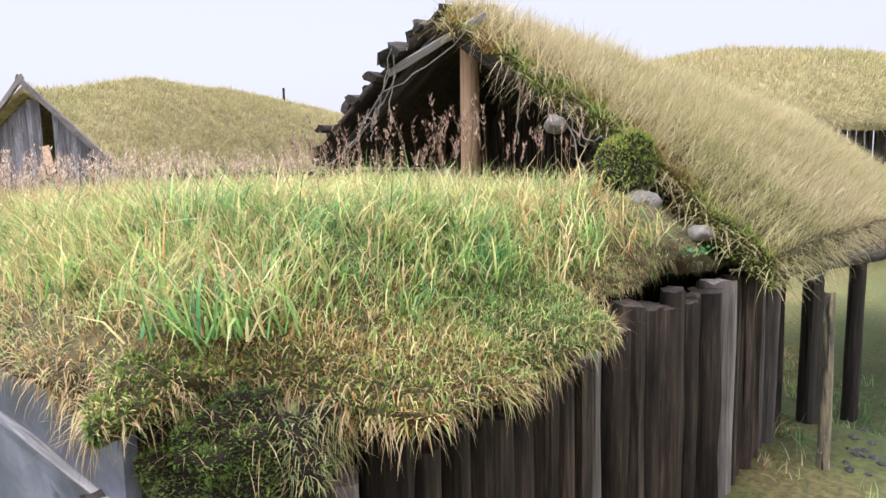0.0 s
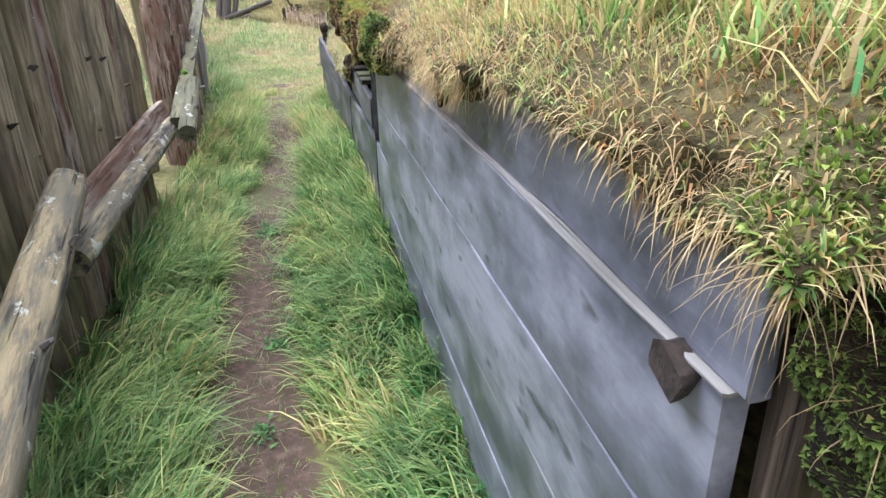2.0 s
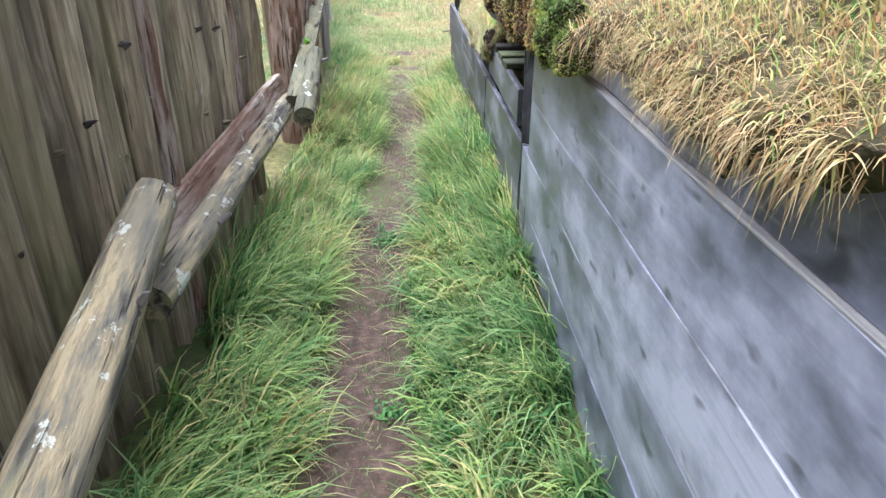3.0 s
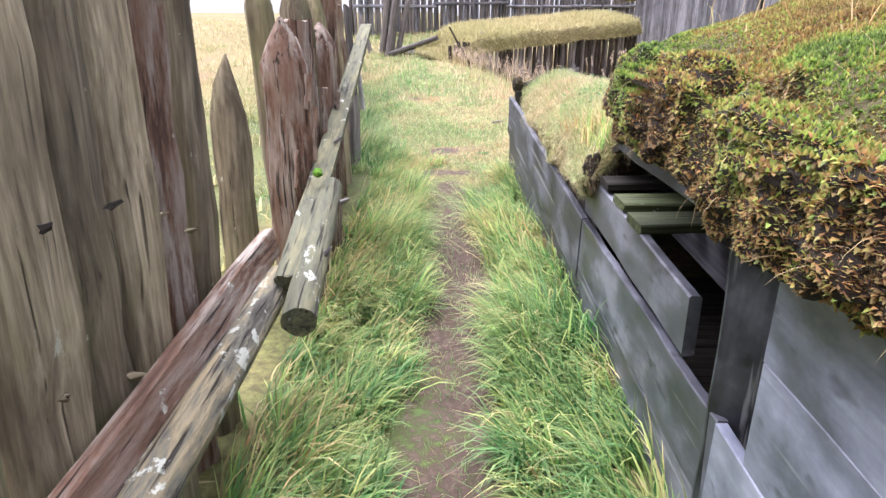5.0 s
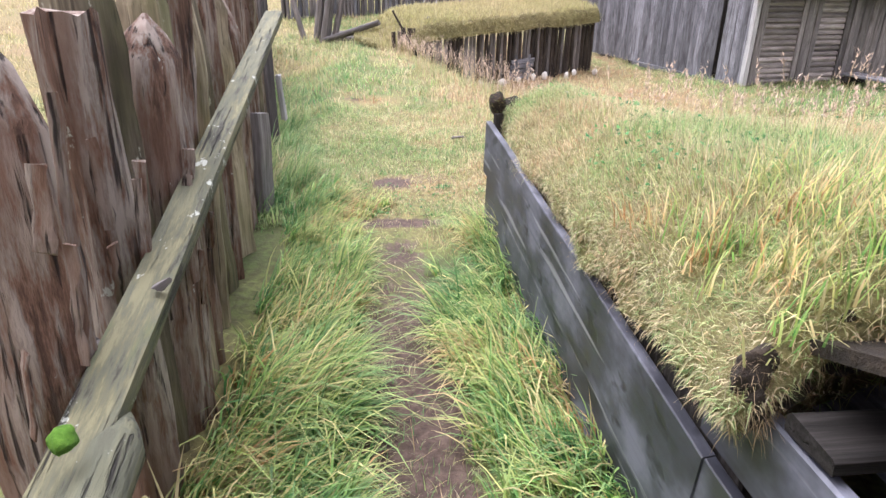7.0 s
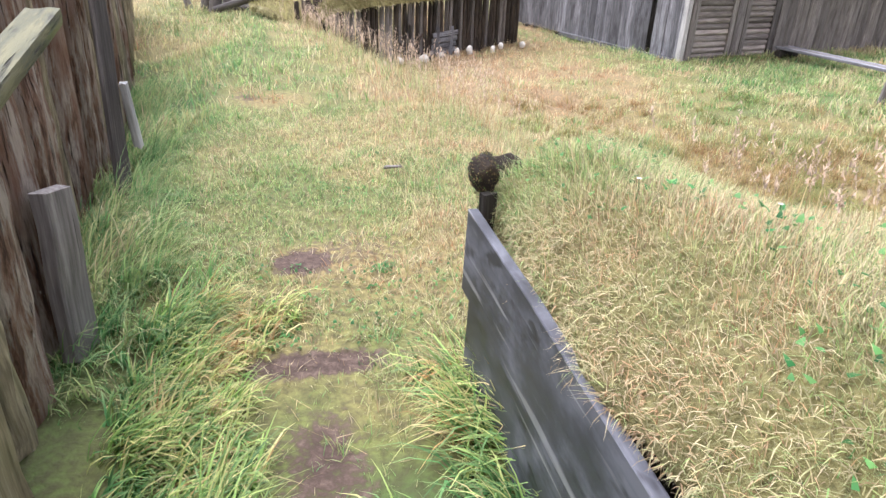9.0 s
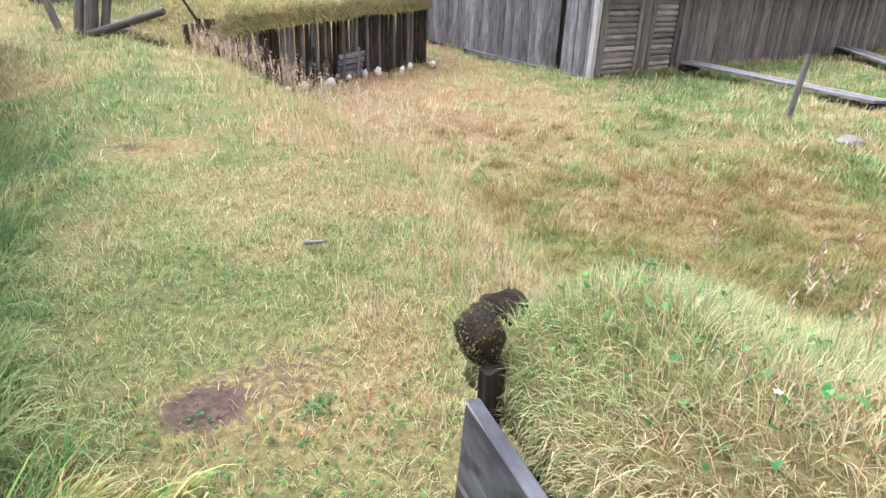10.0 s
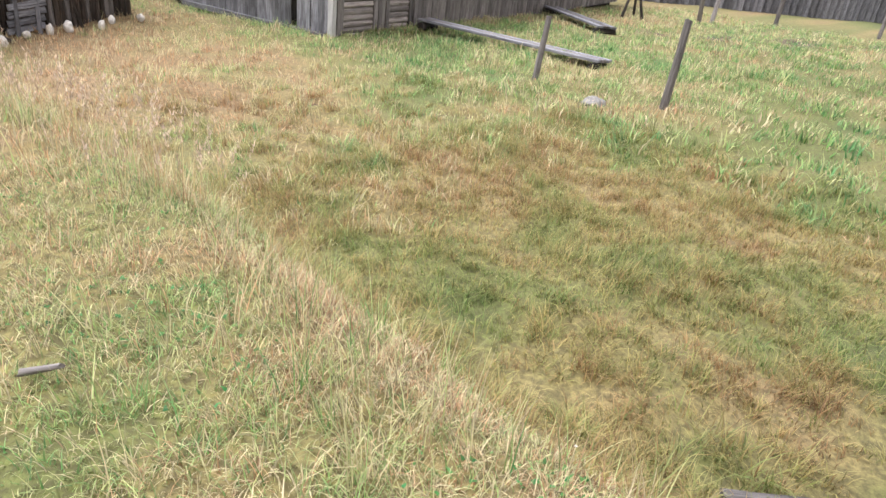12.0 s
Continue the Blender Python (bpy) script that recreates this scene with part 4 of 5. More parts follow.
while y < 21:
    rad = r.choice((0.062, 0.075, 0.088, 0.1, 0.112))
    h = r.uniform(1.8, 2.15) if y < 5 else r.uniform(1.35, 1.65)
    if y + 2 * rad < 3.98:
        post = fence_post(y + rad, rad, h, 300 + k, WOOD_BARK2 if r.random() < 0.2 else WOOD_FENCE, tip=0.2, lean=(r.uniform(-0.05, 0.02), r.uniform(0.06, 0.16)), dx=r.uniform(-0.035, 0.03))
        if y > 1.5:
            post_knots(post, y + rad, rad, 1.4, 1 + k % 2, 350 + k)
    elif y > 7.02:
        fence_post(y + rad, rad, h, 300 + k, WOOD_BARK2 if r.random() < 0.5 else WOOD_FENCE, tip=r.choice((0.0, 0.14, 0.25)), lean=(r.uniform(-0.08, 0.06), r.uniform(-0.08, 0.06)), dx=r.uniform(-0.03, 0.03))
    y += rad * 2 * r.uniform(0.9, 0.99)
    k += 1
fence_post(5.68, 0.085, 1.235, 390, WOOD_FENCE, 0.26, -0.14, (0.0, 0.10), 0.6, label="short hewn post with a sharp point")
for y, rad, h, seed, mat, tip, dx, lean in ((3.98, 0.115, 2.05, 383, WOOD_FENCE, 0.2, 0.02, (-0.03, 0.22)), (4.2, 0.115, 2.1, 384, WOOD_FENCE, 0.2, -0.01, (-0.02, 0.24)), (4.41, 0.1, 2.0, 385, WOOD_FENCE, 0.2, 0.02, (-0.05, 0.22)),
                                            (4.62, 0.1, 2.0, 386, WOOD_BARK2, 0.2, -0.02, (-0.02, 0.22)), (4.83, 0.08, 1.95, 387, WOOD_FENCE, 0.2, -0.01, (-0.03, 0.24)), (5.87, 0.105, 1.38, 391, WOOD_BARK2, 0.2, 0.12, (-0.03, 0.06)), (6.06, 0.075, 1.62, 392, WOOD_FENCE, 0.2, 0.0, (-0.08, 0.05)),
                                            (6.28, 0.09, 1.36, 393, WOOD_BARK2, 0.0, 0.08, (-0.02, 0.04)), (6.46, 0.085, 1.62, 395, WOOD_FENCE, 0.22, 0.0, (0.0, 0.06)),
                                            (6.64, 0.10, 1.34, 394, WOOD_BARK2, 0.12, 0.08, (0.02, 0.07)), (6.83, 0.09, 1.55, 396, WOOD_FENCE, 0.2, 0.06, (-0.03, 0.08)), (6.99, 0.09, 1.62, 399, WOOD_BARK2, 0.0, 0.04, (0.03, 0.06))):
    post = fence_post(y, rad, h, seed, mat, tip, dx, lean, 0.85, label="thick post with bark peeling off" if mat is WOOD_BARK2 else "")
    if y < 5:
        post_knots(post, y + 0.1, rad, 1.3, 2, seed)
        continue
    rr = random.Random(seed)
    for q in range(5 if mat is WOOD_BARK2 else 0):
        # strips of bark that stand off the wood
        a, z = rr.uniform(-1.5, 0.4), rr.uniform(0.3, h - 0.35)
        c = Vector((fence_x(y) - rad + dx + math.cos(a) * rad * 0.97, y + math.sin(a) * rad * 0.85, z))
        strip = plank(post, "bark_strip", c, c + Vector((rr.uniform(0, 0.02), rr.uniform(-0.01, 0.02), rr.uniform(0.12, 0.32))), rr.uniform(0.018, 0.035), 0.006, WOOD_BARK2, seed * 9 + q, 90 + math.degrees(a), warp=0.003, segs=6)
        strip.matrix_parent_inverse = post.matrix_basis.inverted()
log(fence, "stub", (-1.03, 6.2, 0.58), (-0.925, 5.93, 0.735), 0.055, 0.048, WOOD_STAVE2, 388, sides=14, rough=0.1, label="sawn-off grey branch stub with a cut end")
fence_post(2.2, 0.06, 0.75, 397, WOOD_DARK, 0.0, 0.02)
plank(fence, "slab", (-1.12, 8.9, 0.02), (-1.13, 8.99, 0.65), 0.16, 0.06, WOOD_STAVE2, 389, 70, label="short grey slab leaning on the posts")
rail_near = log(fence, "rail", (-0.56, 1.3, 0.53), (-0.845, 3.12, 0.72), 0.068, 0.066, WOOD_BARK, 401, sides=14, rings=16, rough=0.06, label="lichen-spotted peeling log rail")
rail_mid = log(fence, "rail", (-0.82, 2.9, 0.5), (-0.84, 5.12, 0.5), 0.058, 0.055, WOOD_BARK, 402, sides=14, rings=12, rough=0.06)
plank(fence, "rail_board", (-0.915, 2.8, 0.53), (-0.915, 5.3, 0.575), 0.11, 0.05, WOOD_BARK2, 403, 75, segs=8)
rail_far = log(fence, "rail", (-0.765, 4.98, 0.56), (-0.95, 8.75, 1.26), 0.052, 0.05, WOOD_RAIL, 404, sides=14, rings=18, rough=0.06, flat_top=True, label="sloping half-round rail with lichen")
rail_log = log(fence, "rail", (-0.69, 4.76, 0.515), (-0.755, 5.80, 0.695), 0.056, 0.048, WOOD_RAIL, 407, sides=14, rings=12, rough=0.07, tip=0.09, label="round mossy log lashed under the rail")
plank(fence, "loose_board", (-1.36, 10.7, 0.0), (-1.55, 11.6, 1.4), 0.14, 0.04, WOOD_DARK, 405, 60, label="dark board leaning on the fence")
log(fence, "peg", (-1.33, 11.1, 0.2), (-1.36, 11.1, 0.62), 0.035, 0.03, WOOD_PALEGREY, 406)
rock("moss_tuft", (-0.785, 5.64, 0.765), (0.02, 0.026, 0.02), MOSSGREEN, 12, "bright green moss tuft on the rail", "moss")
# knots and branch stubs on the rails
for i, (p, d) in enumerate((((-0.63, 2.08, 0.63), (0.05, -0.01, 0.04)), ((-0.70, 2.6, 0.68), (0.04, 0, 0.05)), ((-0.76, 3.4, 0.52), (0.05, 0, 0.04)), ((-0.67, 5.1, 0.60), (0.03, 0.0, 0.04)), ((-0.69, 5.55, 0.66), (0.06, 0.02, 0.02)), ((-0.79, 6.1, 0.80), (0.04, 0, 0.03)))):
    owner = rail_near if i < 2 else rail_mid if i < 3 else rail_log if i < 5 else rail_far
    stub = log(owner, "knot", p, tuple(a + 0.7 * b for a, b in zip(p, d)), 0.012, 0.007, WOOD_STAVE2, 410 + i, sides=7, rings=3)
    stub.matrix_parent_inverse = owner.matrix_basis.inverted()

# ---- the long turf-roofed barn ----
barn = thing("turf_barn", "long weathered board barn under a grass roof", "barn")
BC, BG, BL = Vector((8.6, 20.85, 0)), Vector((-0.275, 0.962, 0)), Vector((0.962, 0.275, 0))


def bp(s, g, z):
    p = BC + BL * s + BG * g
    return (p.x, p.y, z)


def barn_roof(s, g):
    f = 1 - abs(g - 3.7) / 4.3
    return 1.78 + f * (2.75 + 0.85 * float(smooth(0.3, 5, s)) - 0.6 * float(smooth(9, 22, s))) + 0.25 * math.sin(math.pi * f)


verts, faces = [], []
nu, nv = 60, 41
for lay in (0, 1):
    for i in range(nu):
        for j in range(nv):
            s, g = -0.35 + 23 * i / (nu - 1), -0.6 + 8.6 * j / (nv - 1)
            verts.append(bp(s, g, barn_roof(s, g) - 0.2 * lay + 0.08 * float(fbm(s, g, 0.8, 71))))
n = nu * nv
for i in range(nu - 1):
    for j in range(nv - 1):
        a = i * nv + j
        faces += [(a, a + nv, a + nv + 1, a + 1), (a + n, a + n + 1, a + n + nv + 1, a + n + nv)]
edge = [i * nv for i in range(nu)] + [(nu - 1) * nv + j for j in range(1, nv)] + [i * nv + nv - 1 for i in range(nu - 2, -1, -1)] + list(range(nv - 2, 0, -1))
for p, q in zip(edge, edge[1:] + edge[:1]):
    faces.append((p, p + n, q + n, q))
barn_turf = put("turf_roof", mesh_of("turf_roof", verts, faces, TURF_PALE), None, barn, "tall grass-covered roof")
r = random.Random(21)
g, k = 0.14, 0
while g < 7.5:
    w = r.uniform(0.15, 0.24)
    top = barn_roof(0, g) - 0.25
    low = -0.72 + 0.02 * g + r.uniform(-0.02, 0.02)
    if 1.05 < g < 1.25:
        pass
    elif 2.75 < g < 3.35:
        plank(barn, "wall_board", bp(0, g, low), bp(0, g, 1.65), w - 0.01, 0.03, WOOD_GREY, 500 + k, 106, segs=3)
    else:
        plank(barn, "wall_board", bp(-0.01 * (k % 2), g, low), bp(-0.01 * (k % 2), g + r.uniform(-0.02, 0.02), top), w - 0.01, 0.03, WOOD_GREY, 500 + k, 106, segs=3)
    g += w
    k += 1
plank(barn, "shutter", bp(-0.12, 2.95, 1.7), bp(-0.12, 3.15, 2.6), 0.28, 0.03, WOOD_PALE, 555, 106, label="pale new board leaning in the gable opening")
plank(barn, "sole_beam", bp(-0.06, 0.2, -0.78), bp(-0.06, 4.6, -0.66), 0.1, 0.12, WOOD_GREY, 556)
plank(barn, "corner_post", bp(-0.04, 0, -0.95), bp(-0.04, 0, 1.8), 0.14, 0.14, WOOD_PALEGREY, 560, 16, label="pale corner post")
plank(barn, "corner_post", bp(0.17, -0.03, -0.95), bp(0.17, -0.03, 1.8), 0.2, 0.1, WOOD_STAVE2, 561, 16)
k = 0
for s0, s1 in ((0.27, 1.45), (1.95, 2.95)):
    for q in range(19):
        z = -0.80 + 0.135 * q
        log(barn, "wall_log", bp(s0, 0.02, z), bp(s1, 0.02, z + 0.01), 0.075, 0.072, WOOD_LOG, 570 + k, sides=9, rings=6, rough=0.1)
        k += 1
for s in (1.48, 1.62, 1.78, 1.92, 3.02, 3.2):
    plank(barn, "door_board", bp(s, -0.06 - 0.03 * (k % 2), -0.9), bp(s, -0.06 - 0.03 * (k % 2), 1.75), 0.15, 0.05, WOOD_STAVE2, 620 + k, 16)
    k += 1
s = 3.38
while s < 22:
    w = r.uniform(0.2, 0.32)
    log(barn, "stave", bp(s, 0, -0.95 + 0.02 * s), bp(s, r.uniform(-0.04, 0.04), 1.75), w * 0.53, w * 0.5, WOOD_STAVE2, 650 + k, sides=9, rings=4, squash=0.6)
    s += w
    k += 1
# added dark sheets behind the openings stand for the barn's unlit inside
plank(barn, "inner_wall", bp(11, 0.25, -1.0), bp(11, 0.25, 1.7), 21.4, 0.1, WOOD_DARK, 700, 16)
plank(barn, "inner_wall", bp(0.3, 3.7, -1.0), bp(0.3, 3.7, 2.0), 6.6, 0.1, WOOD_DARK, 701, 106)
plank(barn, "barge_board", bp(-0.4, -0.75, 1.62), bp(-0.4, 3.85, 4.85), 0.06, 0.2, WOOD_STAVE2, 702)
plank(barn, "barge_board", bp(-0.4, 8.15, 1.62), bp(-0.4, 3.55, 4.85), 0.06, 0.2, WOOD_STAVE2, 703)
for q in range(3):
    log(barn, "eave_pole", bp(-0.4, -0.6 + 0.02 * q, 1.62 - 0.07 * q), bp(22.5, -0.6 + 0.02 * q, 1.68 - 0.07 * q), 0.04, 0.035, WOOD_GREY if q == 0 else WOOD_DARK, 704 + q, sides=7, rings=20, rough=0.3)
plank(barn, "vent_pipe", bp(13.0, 3.7, 4.8), bp(13.0, 3.7, 5.85), 0.09, 0.09, WOOD_DARK, 708)

# ---- pit house, palisade and timber at the far end of the yard ----
pit = thing("sod_pit_house", "sunken sod-roofed hut with dark stave wall", "hut")
PA, PB = Vector((-0.3, 20.3, 0)), Vector((5.5, 23.9, 0))
pd = (PB - PA).normalized()
pn = Vector((-pd.y, pd.x, 0))
r = random.Random(31)
for i in range(52):
    f = (i + 0.5) / 52
    p = PA.lerp(PB, f)
    z0 = gz = float(ground_z(p.x, p.y))
    log(pit, "stave", (p.x, p.y, z0 - 0.5), (p.x + r.uniform(-0.03, 0.03), p.y, 0.47 + 0.38 * f + r.uniform(-0.05, 0.06)), 0.06, 0.05, WOOD_STAVE if r.random() < 0.6 else WOOD_STAVE2, 850 + i, sides=7, rings=4)
verts, faces = [], []
for i in range(40):
    for j in range(16):
        u, v = i / 39, j / 15
        p = PA - pd * 0.15 + pd * 7.0 * u + pn * (-0.15 + 1.7 * v)
        zt = 0.50 + 0.42 * u + 0.3 * math.sin(1.57 * v) + 0.05 * float(fbm(p.x, p.y, 1.4, 77)) - 0.5 * float(smooth(0.16, 0.0, u)) - 0.2 * float(smooth(0.06, 0.0, v))
        verts.append((p.x, p.y, zt))
faces = [(i * 16 + j, (i + 1) * 16 + j, (i + 1) * 16 + j + 1, i * 16 + j + 1) for i in range(39) for j in range(15)]
nb = len(verts)
ring = [i * 16 for i in range(40)] + [39 * 16 + j for j in range(1, 16)] + [i * 16 + 15 for i in range(38, -1, -1)] + list(range(14, 0, -1))
verts += [(verts[q][0], verts[q][1], verts[q][2] - 0.13) for q in ring]
faces += [(ring[q], nb + q, nb + (q + 1) % len(ring), ring[(q + 1) % len(ring)]) for q in range(len(ring))]
pit_turf = put("turf_roof", mesh_of("turf_roof", verts, faces, TURF_PALE), None, pit, "grassy sod roof")
for i in range(12):
    f = r.uniform(0.03, 0.95)
    p = PA.lerp(PB, f) - pn * r.uniform(0.15, 0.4)
    z0 = float(ground_z(p.x, p.y))
    me = log_mesh("loose_stick", r.uniform(0.7, 1.5), 0.035, 0.025, WOOD_STAVE, 910 + i, sides=7, rings=4)
    q = p + pd * r.uniform(-1.0, 1.0) + pn * 0.3
    tagged(put("loose_stick", me, axis((p.x, p.y, z0), (q.x, q.y, z0 + r.uniform(0.3, 0.8)))), "weathered stick leaning on the dark stave wall", "stick", "sticks by the hut")
for i in range(10):
    f = 0.2 + 0.8 * i / 10 + r.uniform(-0.03, 0.03)
    p = PA.lerp(PB, f) - pn * r.uniform(0.3, 0.6)
    rock("bleached_stone", (p.x, p.y, float(ground_z(p.x, p.y)) + 0.07), (r.uniform(0.06, 0.11), 0.06, r.uniform(0.06, 0.12)), WHITE, 20 + i, "bleached white stone lying before the hut", "stone", None, "white stones by the hut")
crate = thing("broken_hatch", "broken grey board hatch leaning by the hut wall", "hatch", at=(3.1, 21.95, float(ground_z(3.1, 21.95))))
for q in range(4):
    plank(crate, "slat", (-0.35 + 0.02 * q, 0.1 * q * 0, 0.08 + 0.13 * q), (0.35 + 0.02 * q, 0.5, 0.12 + 0.13 * q), 0.11, 0.03, WOOD_GREY, 940 + q, 80)
for q in (0, 1):
    plank(crate, "ledger", (-0.2 + 0.4 * q, -0.02 + 0.3 * q, 0.0), (-0.15 + 0.4 * q, 0.1 + 0.3 * q, 0.65), 0.07, 0.03, WOOD_GREY, 945 + q, 30)

far_fence = thing("far_palisade", "tall grey palisade with rails closing the yard", "fence")
FA, FB = Vector((-3.6, 25.6, 0)), Vector((9.5, 32.5, 0))
r = random.Random(41)
m = 120
for i in range(m):
    p = FA.lerp(FB, (i + 0.5) / m)
    h = r.uniform(2.2, 2.7) if r.random() < 0.8 else r.uniform(1.9, 2.2)
    log(far_fence, "post", (p.x, p.y, 0.0), (p.x + r.uniform(-0.06, 0.06), p.y, h), 0.125, 0.115, WOOD_GREY if r.random() < 0.35 else WOOD_STAVE2, 1000 + i, sides=7, rings=4, tip=r.choice((0.0, 0.2, 0.3)), squash=0.5)
fd = (FB - FA).normalized()
fn = Vector((fd.y, -fd.x, 0)) * 0.14
for i in range(5):
    a, b = FA.lerp(FB, i / 5 + 0.005) + fn, FA.lerp(FB, (i + 1) / 5 + 0.01) + fn
    z = 1.45 + r.uniform(-0.08, 0.08)
    log(far_fence, "rail", (a.x, a.y, z), (b.x, b.y, z + r.uniform(-0.06, 0.06)), 0.055, 0.05, WOOD_GREY, 1100 + i, sides=8, rings=5)
    p = FA.lerp(FB, (i + 0.55) / 5) + fn * 1.3
    log(far_fence, "upright", (p.x, p.y, 0.2), (p.x, p.y, 2.1), 0.06, 0.05, WOOD_GREY, 1110 + i, sides=8, rings=4)
east = thing("east_palisade", "long grey palisade closing the far meadow", "fence")
for i in range(80):
    p = Vector((27.5, 36.0, 0)).lerp(Vector((60.0, 16.0, 0)), i / 79)
    log(east, "post", (p.x, p.y, -1.0), (p.x + r.uniform(-0.1, 0.1), p.y, r.uniform(1.7, 2.6)), 0.36, 0.33, WOOD_GREY, 1300 + i, sides=6, rings=3, squash=0.5)
cauldron = thing("tripod", "three poles set up as a cooking tripod on the far meadow", "tripod", at=(25.0, 23.2, -0.6))
for i, (dx, dy) in enumerate(((-0.5, 0.1), (0.5, 0.15), (0.05, -0.5))):
    log(cauldron, "pole", (dx, dy, -0.1), (dx * -0.12, dy * -0.12, 1.7), 0.06, 0.05, WOOD_DARK, 1390 + i, sides=7, rings=3)
stump = thing("leaning_stakes", "bundle of thick weathered stakes leaning together", "stakes", at=(-2.05, 22.2, 0.1))
for i, (dx, dy, lx, h, rr) in enumerate(((0, 0, 0.35, 1.9, 0.13), (-0.22, 0.15, 0.3, 2.1, 0.11), (0.2, 0.1, 0.42, 1.5, 0.09), (-0.05, 0.3, 0.25, 2.3, 0.1), (-0.45, 0.2, -0.35, 1.1, 0.08))):
    log(stump, "stake", (dx, dy, -0.3), (dx + lx, dy, h), rr, rr * 0.8, WOOD_STAVE2, 1130 + i, sides=9, rings=5, tip=0.2, rough=0.16)
for i in range(12):
    x0 = -1.75 + r.uniform(-0.3, 0.9)
    y0 = 22.6 + r.uniform(-0.5, 0.7)
    z0 = float(ground_z(x0, y0))
    me = log_mesh("fallen_log", r.uniform(1.2, 2.0), 0.08, 0.065, WOOD_STAVE2, 1140 + i, sides=8, rings=5)
    d = r.uniform(-0.6, 0.4)
    tagged(put("fallen_log", me, axis((x0, y0, z0 + 0.04), (x0 + math.cos(d), y0 + math.sin(d), z0 + (0.05 if i % 2 else 0.35)))), "weathered grey log lying in a loose pile", "log", "log pile")

# ---- another turf house beyond the yard ----
far_house = thing("far_turf_house", "distant turf house with a dark wall below its roof", "house")
HA, HB = Vector((13.5, 5.4, 0)), Vector((24.5, -1.5, 0))
hd = (HB - HA).normalized()
hn = Vector((-hd.y, hd.x, 0))
verts, faces = [], []
for i in range(30):
    for j in range(18):
        u, v = i / 29, j / 17
        p = HA + hd * 13.0 * (u - 0.05) + hn * (-0.5 + 7.0 * v)
        verts.append((p.x, p.y, 2.55 + 2.4 * math.sin(1.57 * min(1, v * 1.3)) * (0.45 + 0.55 * float(smooth(0.0, 0.5, u))) + 0.1 * float(fbm(p.x, p.y, 0.7, 79))))
nb = len(verts)
faces = [(i * 18 + j, (i + 1) * 18 + j, (i + 1) * 18 + j + 1, i * 18 + j + 1) for i in range(29) for j in range(17)]
ring = [i * 18 for i in range(30)] + [29 * 18 + j for j in range(1, 18)] + [i * 18 + 17 for i in range(28, -1, -1)] + list(range(16, 0, -1))
verts += [(verts[q][0], verts[q][1], verts[q][2] - 0.25) for q in ring]
faces += [(ring[q], nb + q, nb + (q + 1) % len(ring), ring[(q + 1) % len(ring)]) for q in range(len(ring))]
far_turf = put("turf_roof", mesh_of("turf_roof", verts, faces, TURF_PALE), None, far_house, "broad grassy roof")
for i in range(46):
    p = HA + hd * (i * 0.27)
    log(far_house, "stave", (p.x, p.y, -1.2), (p.x, p.y, 2.5), 0.17, 0.16, WOOD_STAVE, 1200 + i, sides=7, rings=3, squash=0.5)

# ---- posts, stones and footbridges on the meadow ----
def gzz(x, y):
    return float(ground_z(x, y))


for i, (x, y, h, lean, rr) in enumerate(((9.58, 16.0, 1.12, 0.2, 0.06), (10.07, 13.67, 1.4, 0.22, 0.07), (33.3, 20.4, 1.5, 0.2, 0.1), (37.5, 17.0, 1.6, 0.2, 0.1), (28.8, 22.0, 1.5, -0.5, 0.1), (29.3, 21.7, 1.5, 0.5, 0.1), (22.5, 27.5, 1.7, 0.3, 0.1))):
    me = log_mesh("meadow_post", h + 0.3, rr, rr * 0.85, WOOD_STAVE2, 800 + i, sides=10)
    tagged(put("meadow_post", me, axis((x, y, gzz(x, y) - 0.3), (x + lean, y + lean * 0.2, gzz(x, y) + h))), "leaning weathered wooden post standing in the grass", "post", "posts on the meadow")
for i, (a, b, w) in enumerate((((11.7, 21.3, -0.46), (12.35, 16.3, -0.56), 0.5), ((20.6, 24.0, -0.45), (18.2, 20.0, -0.52), 0.6))):
    br = thing("footbridge", "low plank footbridge over a ditch in the grass", "footbridge", "plank footbridges")
    d = (Vector(b) - Vector(a)).normalized()
    side = Vector((-d.y, d.x, 0))
    for q in (-1, 0, 1):
        plank(br, "plank", Vector(a) + side * q * w * 0.34, Vector(b) + side * q * w * 0.34 + d * 0.05 * q, w * 0.32, 0.06, WOOD_GREY if q else WOOD_STAVE2, 820 + 5 * i + q)
    for f in (0.03, 0.97):
        p = Vector(a).lerp(Vector(b), f) - Vector((0, 0, 0.14))
        log(br, "bearer", p - side * w * 0.6, p + side * w * 0.6, 0.1, 0.1, WOOD_DARK, 830 + 5 * i)
rock("stone_slab", (9.35, 14.55, gzz(9.35, 14.55) + 0.04), (0.28, 0.2, 0.09), STONE, 8, "flat grey stone slab sunk in the grass", "stone")
me = board_mesh("fallen_board", 0.5, 0.09, 0.03, WOOD_STAVE2, 960)
tagged(put("fallen_board", me, axis((2.75, 9.35, gzz(2.75, 9.35) + 0.06), (3.1, 9.0, gzz(3.1, 9.0) + 0.06))), "short dark board lying in the grass", "board")
me = log_mesh("fallen_stick", 0.13, 0.014, 0.010, WOOD_STAVE2, 961)
tagged(put("fallen_stick", me, axis((0.28, 10.86, gzz(0.28, 10.86) + 0.05), (0.38, 10.79, gzz(0.38, 10.79) + 0.06))), "grey broken stick lying in short grass", "stick")

# ---- grass, moss and herbs ----
TUSSOCK = grass_mat("tussock_blade", [(0.0, (0.12, 0.21, 0.06)), (0.4, (0.24, 0.27, 0.09)), (0.7, (0.36, 0.30, 0.12)), (1.0, (0.33, 0.20, 0.10))], (0.44, 0.38, 0.2))
